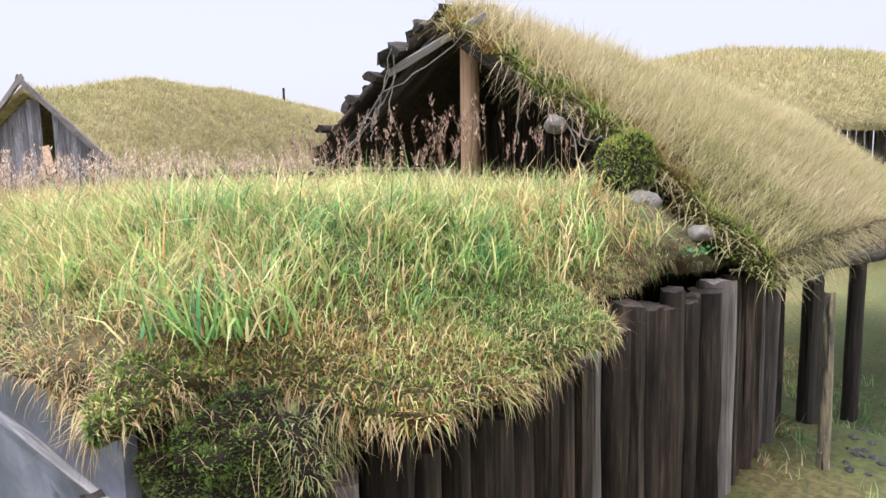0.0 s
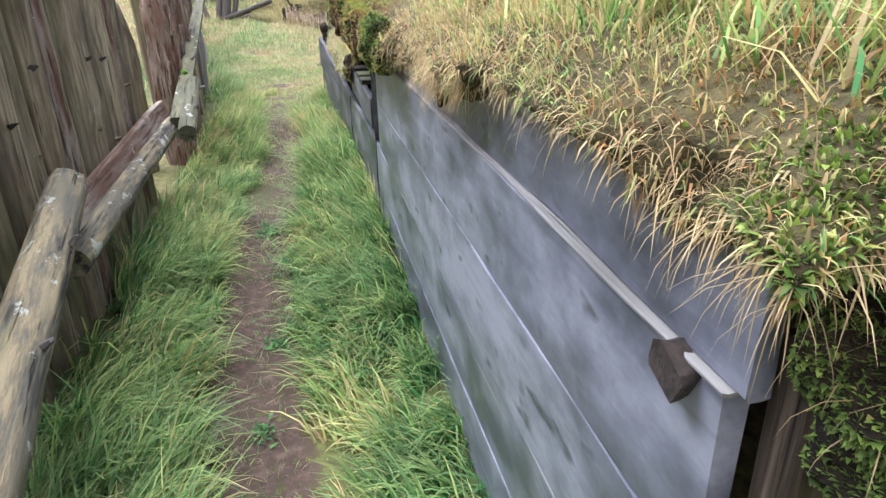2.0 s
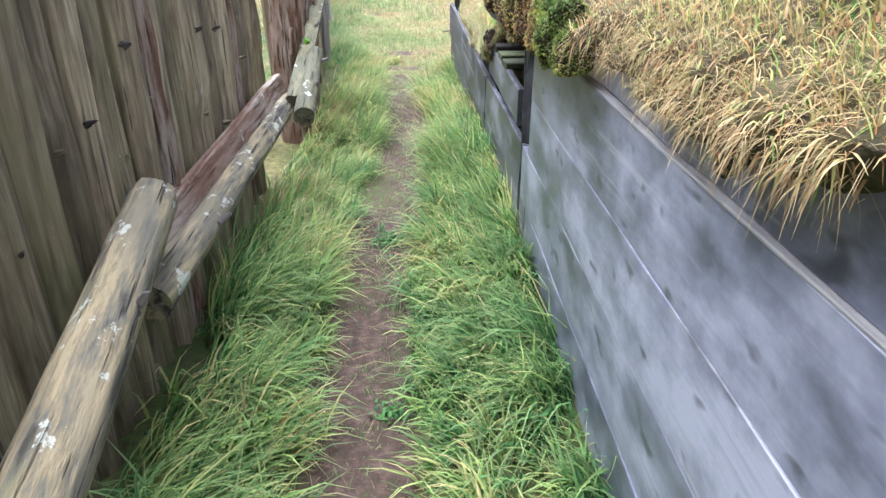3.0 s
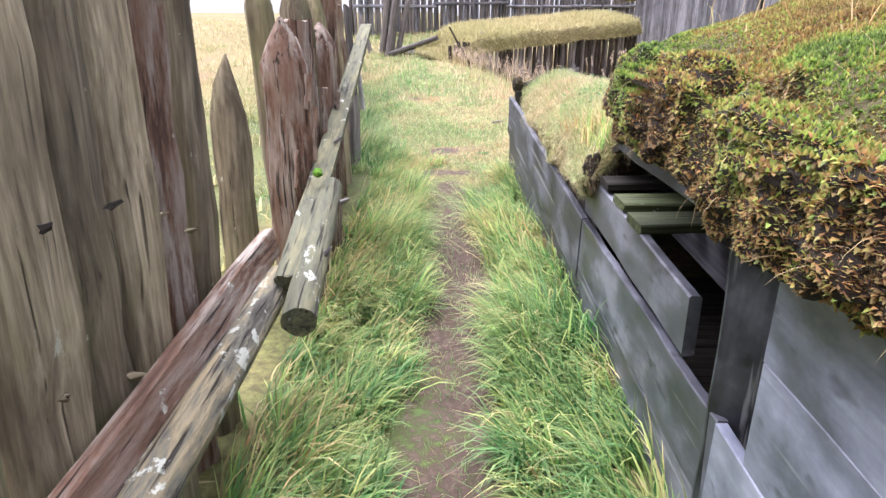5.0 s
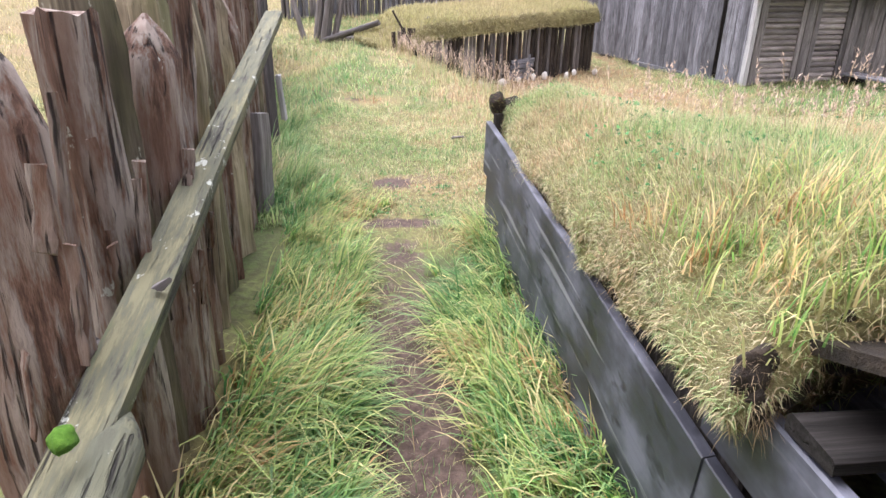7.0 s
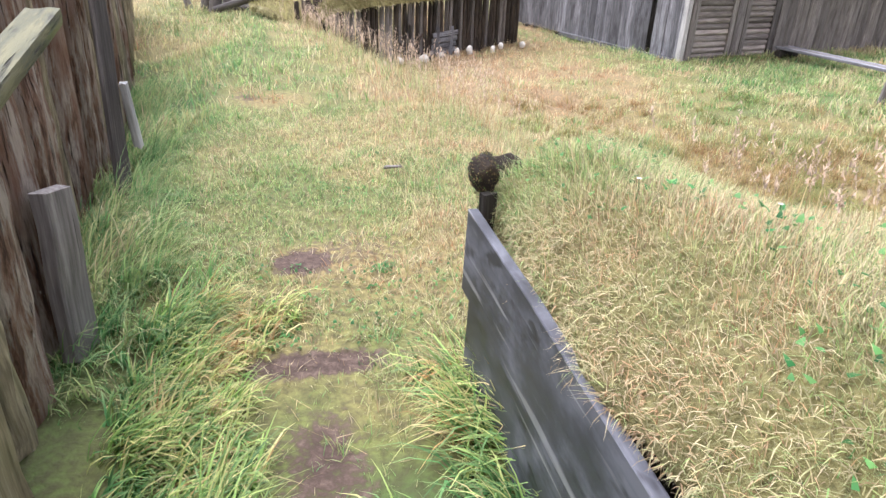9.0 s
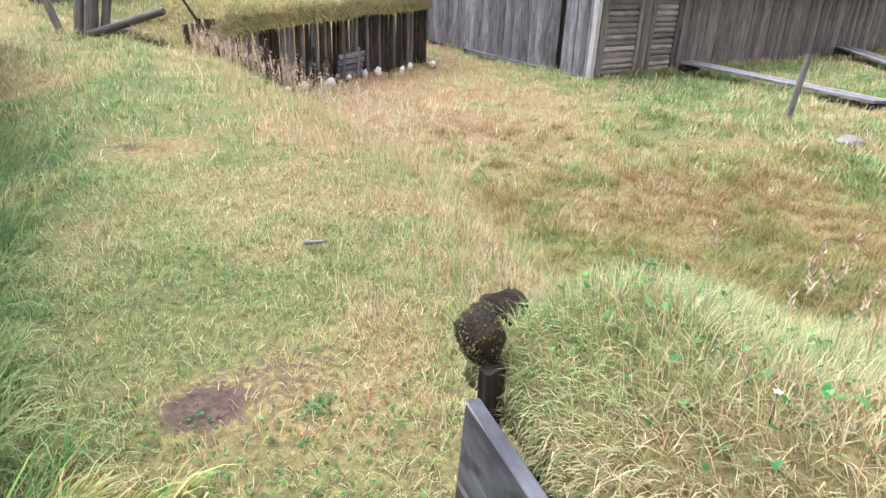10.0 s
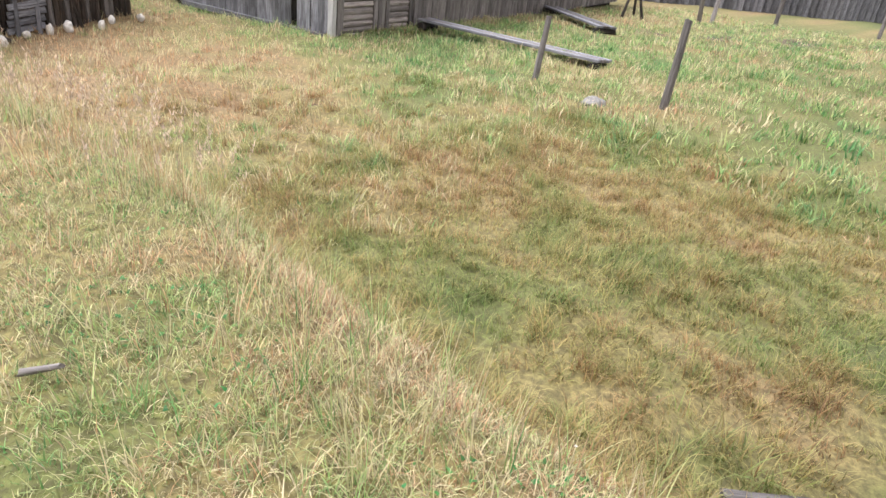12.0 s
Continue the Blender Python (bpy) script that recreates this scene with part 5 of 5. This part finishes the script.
PALELEAF = grass_mat("pale_leaf", [(0.0, (0.6, 0.62, 0.5)), (1.0, (0.68, 0.7, 0.6))], (0.7, 0.7, 0.6))


def scatter(n, xr, yr, keep):
    x, y = rng.uniform(*xr, n), rng.uniform(*yr, n)
    m = rng.random(n) < keep(x, y)
    return x[m], y[m]


def sward(name, n, xr, yr, zf, keep, length, width, label, bend=(0.3, 1.2), drift=None, mat=GRASS, dryf=dryness, segs=3, jitter=0.2, tuft=1, spread_r=0.025, lean=0.2, clump=1.0):
    """Grass in tufts: each tuft's blades fan out from one root."""
    cx, cy = scatter(max(1, n // tuft), xr, yr, keep)
    x = np.repeat(cx, tuft) + rng.normal(0, spread_r, len(cx) * tuft) * (tuft > 1)
    y = np.repeat(cy, tuft) + rng.normal(0, spread_r, len(cx) * tuft) * (tuft > 1)
    m = len(x)
    z = zf(x, y) - 0.01
    az = np.repeat(rng.uniform(0, 6.2832, len(cx)), tuft) + rng.normal(0, 0.9, m)
    if drift is not None:
        az = drift(x, y) + np.repeat(rng.normal(0, 0.6, len(cx)), tuft) + rng.normal(0, 0.45, m)
    L = rng.uniform(*length, m) * np.clip(1 + 0.55 * clump * fbm(x, y, 1.8, 91), 0.35, 2) * np.repeat(rng.uniform(0.7, 1.25, len(cx)), tuft)
    th0 = np.abs(rng.normal(lean, 0.22, m))
    th1 = np.minimum(th0 + rng.uniform(*bend, m), 2.7)
    dry = np.clip(dryf(x, y) + np.repeat(rng.normal(0, jitter, len(cx)), tuft) + rng.normal(0, jitter * 0.7, m), 0, 1)
    return blades(name, np.stack([x, y, z], 1), az, L, rng.uniform(*width, m), th0, th1, dry, mat, label, segs=segs)


def off_path(x, y):
    d = np.abs(x - path_x(y))
    inside = smooth(8.6, 9.2, y)
    return np.maximum(smooth(0.15, 0.30, d), 0.75 * inside) * smooth(0.7, 0.25, soil_at(x, y))


sward("verge_grass", 50000, (-0.87, -0.3), (-0.8, 9.2), ground_z, off_path, (0.08, 0.32), (0.006, 0.013), "lush bent green grass along the foot of the fence", (0.7, 2.3), lambda x, y: 0.2 + 1.3 * fbm(x, y, 1.6, 98), tuft=24, spread_r=0.032, mat=FRESH, jitter=0.27, clump=1.5, dryf=lambda x, y: dryness(x, y) - 0.07)
sward("verge_grass", 40000, (-0.2, 0.42), (-0.8, 8.6), ground_z, lambda x, y: off_path(x, y) * (1 - smooth(7.4, 8.2, y) * smooth(0.24, 0.12, x)), (0.08, 0.32), (0.006, 0.012), "lush bent green grass along the board wall", (0.7, 2.3), lambda x, y: 3.3 + 1.3 * fbm(x, y, 1.6, 99), tuft=24, spread_r=0.032, mat=FRESH, jitter=0.27, clump=1.5, dryf=lambda x, y: dryness(x, y) - 0.09 - 0.12 * smooth(0.1, 0.3, x))
sward("path_grass", 16000, (-0.5, 0.1), (-0.8, 9.0), ground_z, lambda x, y: 0.45 + 0.6 * fbm(x, y, 2.5, 102), (0.02, 0.07), (0.002, 0.004), "thin short grass growing on the path", (0.3, 1.5), tuft=6)
sward("path_straw", 3200, (-0.6, 0.2), (-0.8, 9.0), ground_z, lambda x, y: 0.3 + soil_at(x, y), (0.04, 0.16), (0.0015, 0.003), "dry straw strewn on the path", (0.0, 0.3), mat=STRAW, lean=1.5)
# the roof beside the path
def dry_a(p, nm):
    green = np.exp(-((p[:, 0] - 1.15) / 0.5) ** 2 - ((p[:, 1] - 1.5) / 0.5) ** 2)
    # the last term pales the back: straw there, plus haze put into the colour
    return np.clip(0.47 + 0.45 * fbm(p[:, 0], p[:, 1], 1.6, 95) - 0.12 * green + 0.12 * smooth(0.95, 0.5, nm[:, 2]) + 0.22 * smooth(1.8, 3.0, p[:, 1]), 0, 0.9)


sward("roof_tufts", 20000, (0.5, 2.6), (1.0, 2.9), roof_a, lambda x, y: 0.45 + 0.55 * np.exp(-((x - 1.2) / 0.6) ** 2 - ((y - 1.6) / 0.6) ** 2), (0.10, 0.26), (0.003, 0.007), "long fresh green tufts on the turf roof", (0.9, 2.5), tuft=12, mat=FRESH, jitter=0.26, dryf=lambda x, y: 0.52 + 0.35 * fbm(x, y, 2.0, 130))
blades("withered_leaf", np.array([[0.62, 1.30, 1.50]]), np.array([-0.5]), np.array([0.12]), np.array([0.016]), np.array([1.35]), np.array([1.75]), np.array([0.9]), PALELEAF, "single pale withered leaf lying on the roof", "leaf")


def mossy_end(p):
    return smooth(3.4, 4.1, p[:, 1] + 0.3 * fbm(p[:, 0], p[:, 1], 2.5, 88)) * smooth(1.2, 0.7, p[:, 0])


fuzz(turf_a, 130000, (0.05, 0.17), (0.002, 0.0046), FRESH, "roof_grass", "mixed green and withered grass on the turf roof", lambda p, nm: (1 - 0.93 * mossy_end(p)) * (0.12 + 0.88 * smooth(2.6, 1.7, p[:, 0]) * smooth(3.6, 2.4, p[:, 1])), (0.6, 2.3), 0.75, dry_a, jitter=0.27, size=lambda p, nm: (1 - 0.45 * smooth(0.74, 0.62, p[:, 0]) * smooth(1.3, 1.12, p[:, 1])) * (0.38 + 0.75 * smooth(1.0, 1.5, p[:, 1]) * smooth(0.35, 0.8, p[:, 0]) * smooth(0.8, 0.97, nm[:, 2])))
fuzz(turf_a, 22000, (0.03, 0.11), (0.0011, 0.0022), STRAW, "hanging_straw", "withered straw hanging over the roof's edge", lambda p, nm: (smooth(0.85, 0.5, nm[:, 2]) + 0.10) * (1 - 0.9 * mossy_end(p)) * smooth(3.0, 2.0, p[:, 0]) * smooth(4.6, 3.6, p[:, 1]), (0.6, 2.2), 0.7)
fuzz(turf_a, 150000, (0.007, 0.017), (0.006, 0.011), MOSSLEAF, "roof_moss", "green and rust-brown moss cushions on the turf", lambda p, nm: np.maximum(mossy_end(p), 0.7 * smooth(1.35, 1.0, p[:, 1]) * smooth(2.6, 2.0, p[:, 0]) * (0.35 + 0.65 * (fbm(p[:, 0], p[:, 1], 2.2, 44) > 0.0))), (0.0, 0.9), 0.6, lambda p, nm: np.clip(0.56 + 0.9 * fbm(p[:, 0] * 1.3 + p[:, 2], p[:, 1], 3.5, 111) - 0.12 * smooth(2.0, 1.4, p[:, 1]), 0, 1), jitter=0.18, segs=2, turn=1.5, category="moss")

def local_fuzz(ob, *args, **kw):
    """Fuzz on a mesh that has a pose of its own."""
    g = fuzz(ob, *args, **kw)
    g.matrix_basis = ob.matrix_basis
    return g


local_fuzz(corner_sod, 20000, (0.006, 0.011), (0.006, 0.010), MOSSLEAF, "corner_moss", "dark green cushion moss on the house corner", None, (0.0, 0.9), 0.6, lambda p, nm: 0.18 + 0.2 * fbm(p[:, 0], p[:, 2], 22.0, 5), jitter=0.12, segs=2, turn=1.5, category="moss")
local_fuzz(corner_sod, 160, (0.03, 0.09), (0.0012, 0.002), STRAW, "hanging_straw", "bleached straw straggling over the corner moss", lambda p, nm: smooth(0.0, 0.09, p[:, 2]) + 0.12, (0.8, 2.2), 0.6)
local_fuzz(corner_sod2, 220, (0.03, 0.09), (0.0012, 0.0022), STRAW, "hanging_straw", "tangle of bleached straw below the roof corner", None, (0.9, 2.4), 0.6)
local_fuzz(corner_sod2, 1800, (0.010, 0.035), (0.002, 0.004), GRASS, "hanging_grass", "green grass hanging below the roof corner", None, (0.6, 1.8), 0.5, lambda p, nm: 0.45 + 0 * p[:, 0])
local_fuzz(under_sod, 900, (0.008, 0.016), (0.005, 0.01), MOSSLEAF, "corner_moss", "sparse moss on bare peat", None, (0.0, 0.9), 0.6, lambda p, nm: 0.2 + 0.2 * fbm(p[:, 0], p[:, 2], 22.0, 6), segs=2, turn=1.5, category="moss")
for ob in overhangs:
    local_fuzz(ob, 25000, (0.007, 0.015), (0.008, 0.014), MOSSLEAF, "eave_moss", "green and rust-brown moss on the sagging eave", None, (0.0, 0.9), 0.6, lambda p, nm: np.clip(0.45 + 0.95 * fbm(p[:, 1] + ob.location.y, p[:, 2], 3.5, 112) - 1.5 * p[:, 2], 0, 1), jitter=0.16, segs=2, turn=1.5, category="moss")
    local_fuzz(ob, 120, (0.03, 0.08), (0.0012, 0.002), STRAW, "hanging_straw", "straw straggling from the mossy eave", None, (0.8, 2.2), 0.6)
local_fuzz(drip_sod, 300, (0.01, 0.02), (0.004, 0.008), MOSSLEAF, "clod_moss", "brown moss on a clod of turf", None, (0.2, 1.4), 0.6, lambda p, nm: 0.93 + 0 * p[:, 0], segs=2, turn=1.5, category="moss")
for ob in soil_face + [hang]:
    local_fuzz(ob, 260, (0.02, 0.06), (0.0010, 0.0018), STEM, "hanging_roots", "brown roots and straw at the cut sod end", None, (0.4, 2.0), 0.8, lambda p, nm: rng.random(len(p)))
for ob in (lump,):
    local_fuzz(ob, 1500, (0.005, 0.011), (0.004, 0.008), MOSSLEAF, "clod_moss", "brown moss on a clod of turf", None, (0.2, 1.4), 0.6, lambda p, nm: np.where(rng.random(len(p)) < 0.35, 0.1, 1.2), segs=2, turn=1.5, category="moss")
local_fuzz(moss_clod, 5000, (0.015, 0.035), (0.005, 0.01), MOSSLEAF, "mound_moss", "fresh green moss on the mound", None, (0.0, 0.9), 0.6, lambda p, nm: 0.42 + 0.2 * fbm(p[:, 0], p[:, 2], 9.0, 5), segs=2, turn=1.5, category="moss")
# shed roof
fuzz(turf_b, 240000, (0.025, 0.08), (0.0016, 0.0035), GRASS, "shed_grass", "dry yellow-green grass on the shed roof", lambda p, nm: (0.15 + 0.85 * smooth(2.6, 1.6, p[:, 0])) * (1 - 0.85 * smooth(8.58, 8.68, p[:, 1]) * smooth(0.85, 0.6, nm[:, 2])), (0.4, 1.8), 0.6, lambda p, nm: np.clip(0.52 + 0.5 * fbm(p[:, 0], p[:, 1], 2.0, 97) + 0.12 * smooth(7.2, 5.9, p[:, 1]) + 0.1 * smooth(0.95, 0.5, nm[:, 2]), 0, 0.95), jitter=0.22, size=lambda p, nm: 1.15 - 0.6 * smooth(0.9, 0.5, nm[:, 2]) * smooth(0.6, 0.45, p[:, 0]), segs=2)
fuzz(turf_b, 9000, (0.02, 0.07), (0.0012, 0.0024), STRAW, "hanging_straw", "withered straw hanging over the shed roof's edge", lambda p, nm: smooth(0.85, 0.5, nm[:, 2]) + 0.08, (0.5, 1.8), 0.5)
sward("shed_tufts", 7000, (0.42, 2.2), (5.7, 6.7), roof_b, lambda x, y: smooth(6.7, 5.9, y), (0.07, 0.22), (0.003, 0.006), "long pale tufts at the end of the shed roof", (0.5, 1.7), lambda x, y: -1.7 + 0.8 * fbm(x, y, 2.0, 160), tuft=12, mat=FRESH, dryf=lambda x, y: 0.58 + 0.35 * fbm(x, y, 2.0, 161))
# gable house slopes
fuzz(slope_s, 60000, (0.07, 0.24), (0.003, 0.007), PALEGRASS, "slope_grass", "tall yellow grass on the steep turf slope", None, (0.3, 1.2), 0.25, lambda p, nm: np.clip(0.68 + 0.35 * fbm(p[:, 0], p[:, 1], 1.3, 107) - 0.2 * smooth(1.6, 0.9, p[:, 1]) * smooth(4.2, 3.2, p[:, 0]), 0, 1))
fuzz(slope_s, 16000, (0.012, 0.03), (0.007, 0.014), MOSSLEAF, "slope_moss", "green moss along the gable's verge", lambda p, nm: smooth(3.35, 3.1, p[:, 0]), (0.0, 0.9), 0.6, lambda p, nm: np.clip(0.5 + 0.6 * fbm(p[:, 0], p[:, 1], 4.0, 113), 0, 1), segs=2, turn=1.5, category="moss")
fuzz(slope_n, 5000, (0.02, 0.05), (0.005, 0.01), MOSSLEAF, "slope_moss", "thin brown moss on rotten peat", lambda p, nm: smooth(0.2, 0.7, nm[:, 2]), (0.0, 0.9), 0.6, lambda p, nm: 0.6 + 0.4 * fbm(p[:, 0], p[:, 1], 4.0, 113), segs=2, category="moss")
fuzz(barn_turf, 70000, (0.12, 0.32), (0.012, 0.028), PALEGRASS, "barn_grass", "yellow-green grass on the barn roof", lambda p, nm: 0.2 + 0.8 * smooth(0.0, 0.3, nm[:, 2]), (0.3, 1.2), 0.25, lambda p, nm: np.clip(0.58 + 0.3 * fbm(p[:, 0], p[:, 1], 0.6, 117), 0, 1), segs=2)
fuzz(pit_turf, 20000, (0.06, 0.18), (0.008, 0.02), PALEGRASS, "hut_grass", "pale grass on the sod hut", None, (0.3, 1.2), 0.25, lambda p, nm: np.clip(0.55 + 0.3 * fbm(p[:, 0], p[:, 1], 0.8, 119), 0, 1), segs=2)
fuzz(far_turf, 24000, (0.12, 0.32), (0.014, 0.03), PALEGRASS, "far_roof_grass", "pale grass on the distant roof", None, (0.4, 1.4), 0.35, lambda p, nm: np.clip(0.6 + 0.3 * fbm(p[:, 0], p[:, 1], 0.6, 118), 0, 1), segs=2)
# meadow
sward("meadow_grass", 90000, (-2.0, 1.9), (8.5, 13), ground_z, off_path, (0.028, 0.095), (0.003, 0.006), "trodden meadow grass, patchy green and straw", (0.5, 1.9), tuft=8, spread_r=0.03)
sward("meadow_grass", 70000, (0.8, 8.5), (8.7, 14.5), ground_z, lambda x, y: smooth(-0.2, 0.6, x - bank_x(y)) * smooth(8.8, 9.3, y + 0.2 * x * 0), (0.06, 0.19), (0.004, 0.008), "tussocky hollow meadow grass", (0.7, 2.0), tuft=14, spread_r=0.04, mat=TUSSOCK)
sward("tussocks", 26000, (1.6, 9), (9.0, 17.5), ground_z, lambda x, y: smooth(0.3, 0.9, x - bank_x(y)) * (0.35 + 0.65 * (fbm(x, y, 0.8, 150) > 0)), (0.10, 0.26), (0.004, 0.009), "darker olive tussocks in the hollow meadow", (0.9, 2.2), tuft=36, spread_r=0.055, mat=TUSSOCK)
sward("bank_grass", 17000, (0.2, 3.0), (9.0, 20.5), ground_z, lambda x, y: np.exp(-((x - bank_x(y) + 0.3 + 0.3 * fbm(y, 0 * y, 0.8, 122)) / 0.6) ** 2), (0.10, 0.32), (0.0025, 0.0055), "pale dry grass along the top of the bank", (0.2, 1.0), tuft=8, dryf=lambda x, y: 0.68 + 0.3 * fbm(x, y, 1.0, 121))
sward("meadow_grass", 90000, (-3.0, 16), (12.5, 27), ground_z, lambda x, y: smooth(11.8, 14.5, y + 0.35 * np.maximum(x - 2, 0) * 0), (0.07, 0.22), (0.006, 0.014), "rough meadow grass in front of the barn", (0.5, 1.7), segs=2, tuft=10, spread_r=0.06)
sward("meadow_grass", 60000, (7.5, 34), (3, 26), ground_z, lambda x, y: 1.0 + 0 * x, (0.10, 0.28), (0.012, 0.03), "rough far meadow grass", (0.5, 1.6), segs=2, tuft=10, spread_r=0.10)
sward("yard_grass", 9000, (3.3, 9), (-2.5, 2.2), ground_z, lambda x, y: 1.0 - 0.8 * smooth(0.75, 0.55, y) * smooth(-0.4, -0.2, y) * smooth(3.5, 3.8, x) * smooth(6.6, 6.3, x), (0.05, 0.16), (0.005, 0.011), "green yard grass behind the lean-to", (0.5, 1.7), tuft=10, segs=2, spread_r=0.05)
sward("field_grass", 60000, (-22, -1.15), (0, 45), ground_z, lambda x, y: smooth(-24, -2, x) ** 0.5, (0.10, 0.26), (0.012, 0.03), "yellow field grass outside the fence", (0.4, 1.5), segs=2, mat=PALEGRASS, tuft=10, spread_r=0.12)


def stalks(name, n, pts, zf, height, label, head=9, size=0.02, lean=0.12, heads_of=SEEDPALE, stem_of=STRAW):
    """Tall flowering stems, each with a loose seed head."""
    x, y = pts
    m = len(x)
    L = rng.uniform(*height, m)
    az = rng.uniform(0, 6.2832, m)
    th0 = np.abs(rng.normal(0, lean, m))
    th1 = th0 + rng.uniform(0.0, 0.5, m)
    base = np.stack([x, y, zf(x, y)], 1)
    dry = rng.random(m)
    blades(name, base, az, L, np.full(m, 0.003), th0, th1, dry, stem_of, label + ", stems", segs=3)
    p = base.copy()
    heads, haz, hd = [], [], []
    steps = 14
    for k in range(steps):
        th = th0 + (th1 - th0) * (k + 0.5) / steps
        st = (L / steps)[:, None]
        p = p + np.stack([np.cos(az) * np.sin(th), np.sin(az) * np.sin(th), np.cos(th)], 1) * st
        if k >= steps * 0.6:
            for q in range(head // 3):
                heads.append(p.copy() + rng.normal(0, 0.004, p.shape))
                haz.append(rng.uniform(0, 6.2832, m))
                hd.append(dry)
    h = np.concatenate(heads)
    c = len(h)
    blades(name + "_heads", h, np.concatenate(haz), rng.uniform(size * 0.5, size * 1.6, c), rng.uniform(0.004, 0.008, c), rng.uniform(0.1, 0.9, c), rng.uniform(0.3, 1.4, c), np.concatenate(hd), heads_of, label + ", seed heads", segs=2)


n = 95
stalks("tall_weeds", n, (rng.uniform(2.3, 2.95, n), rng.uniform(1.5, 3.7, n)), roof_a, (0.22, 0.52), "brown withered weeds before the gable", 12, 0.03, heads_of=SEED, stem_of=STEM)
n = 650
stalks("roof_stalks", n, (rng.uniform(0.6, 3.2, n), rng.uniform(2.7, 5.3, n)), roof_a, (0.12, 0.30), "pinkish flowering grass on the roof's crest", 9, 0.018)
n = 420
stalks("shed_stalks", n, (rng.uniform(0.9, 3.6, n), rng.uniform(6.6, 8.6, n)), roof_b, (0.10, 0.30), "pinkish flowering grass on the shed roof", 9, 0.018)
n = 480
by = rng.uniform(11.8, 20.5, n)
stalks("bank_stalks", n, (bank_x(by) - 0.25 + rng.normal(0, 0.25, n), by), ground_z, (0.3, 0.6), "pale flowering grass on the bank", 9, 0.03)


def fence_line(y):
    return -1.12 - 0.37 * smooth(8.3, 10.6, y) - 0.095 * np.maximum(0.0, y - 9.5) - 0.1 * np.maximum(0.0, y - 12.5)


sward("fence_grass", 20000, (-2.3, -0.6), (8.4, 16), ground_z, lambda x, y: smooth(-0.02, 0.06, x - fence_line(y)) * smooth(0.62, 0.3, x - fence_line(y)), (0.14, 0.34), (0.0045, 0.010), "long lush grass under the far fence", (0.7, 2.1), lambda x, y: 0.1 + 0.8 * fbm(x, y, 1.1, 101), tuft=14, dryf=lambda x, y: 0.2 + 0.25 * fbm(x, y, 1.5, 103))
n = 5200
hx, hy = rng.uniform(-1.6, 2.2, n), rng.uniform(8.8, 12.5, n)
ok = (fbm(hx, hy, 1.5, 140) > 0.05) & (hx < bank_x(hy))
hx, hy = hx[ok], hy[ok]
n = len(hx)
blades("clover", np.stack([hx, hy, ground_z(hx, hy) + rng.uniform(0.0, 0.03, n)], 1), rng.uniform(0, 6.28, n), rng.uniform(0.012, 0.028, n), rng.uniform(0.010, 0.02, n), rng.uniform(0.4, 1.3, n), rng.uniform(1.0, 1.9, n), rng.random(n), HERB, "low clover leaves among the short grass", "clover", segs=2)


n = 1700
hx, hy = rng.uniform(0.45, 2.4, n), rng.uniform(6.3, 8.7, n)
ok = fbm(hx, hy, 1.7, 141) > 0.0
hx, hy = hx[ok], hy[ok]
n = len(hx)
blades("clover", np.stack([hx, hy, roof_b(hx, hy) + rng.uniform(0.01, 0.05, n)], 1), rng.uniform(0, 6.28, n), rng.uniform(0.012, 0.028, n), rng.uniform(0.010, 0.02, n), rng.uniform(0.4, 1.3, n), rng.uniform(1.0, 1.9, n), rng.random(n), HERB, "low green herbs among the grass of the shed roof", "clover", segs=2)


def rosette(x, y, z, n, size, seed):
    """A low herb of small leaves."""
    rr = np.random.default_rng(seed)
    px, py = x + rr.normal(0, size, n), y + rr.normal(0, size, n)
    ob = blades("herb", np.stack([px, py, z + 0 * px + rr.uniform(0, size * 0.3, n)], 1), rr.uniform(0, 6.28, n), rr.uniform(0.015, 0.035, n), rr.uniform(0.008, 0.016, n), rr.uniform(0.3, 1.2, n), rr.uniform(0.9, 1.8, n), rr.random(n), HERB, "low bright green herb growing beside the path", "herb")
    return ob


for i, (x, y, s) in enumerate(((-0.24, 4.27, 0.05), (-0.22, 2.45, 0.035), (-0.18, 3.0, 0.03), (0.1, 3.3, 0.04), (-0.5, 5.2, 0.03), (0.05, 1.7, 0.03), (-0.4, 9.0, 0.05), (0.12, 9.5, 0.04))):
    rosette(x, y, gzz(x, y) + 0.005, 60 if i else 160, s, i)
rosette(2.75, 0.98, 1.22, 60, 0.06, 50)
# a pale withered blade lying on the roof and small white flowers
for i, (x, y) in enumerate(((0.9, 7.9), (0.62, 8.1), (1.4, 7.2), (2.0, 9.8))):
    zf = roof_b if y < 8.6 else ground_z
    p = (x, y, float(zf(x, y)) + 0.06)
    fl = thing("flower", "tiny white flower on a thin stem", "flower", "white flowers", at=p)
    tube("stem", [(0, 0, -0.07), (0.004, 0, -0.03), (0, 0, 0)], 0.0012, HERB, fl)
    put("petals", mesh_of("petals", [(0, 0, 0)] + [(0.009 * math.cos(a * 0.6283) * (1 if a % 2 else 0.6), 0.009 * math.sin(a * 0.6283) * (1 if a % 2 else 0.6), 0.002) for a in range(10)], [(0, a + 1, (a + 1) % 10 + 1) for a in range(10)], WHITE), None, fl)
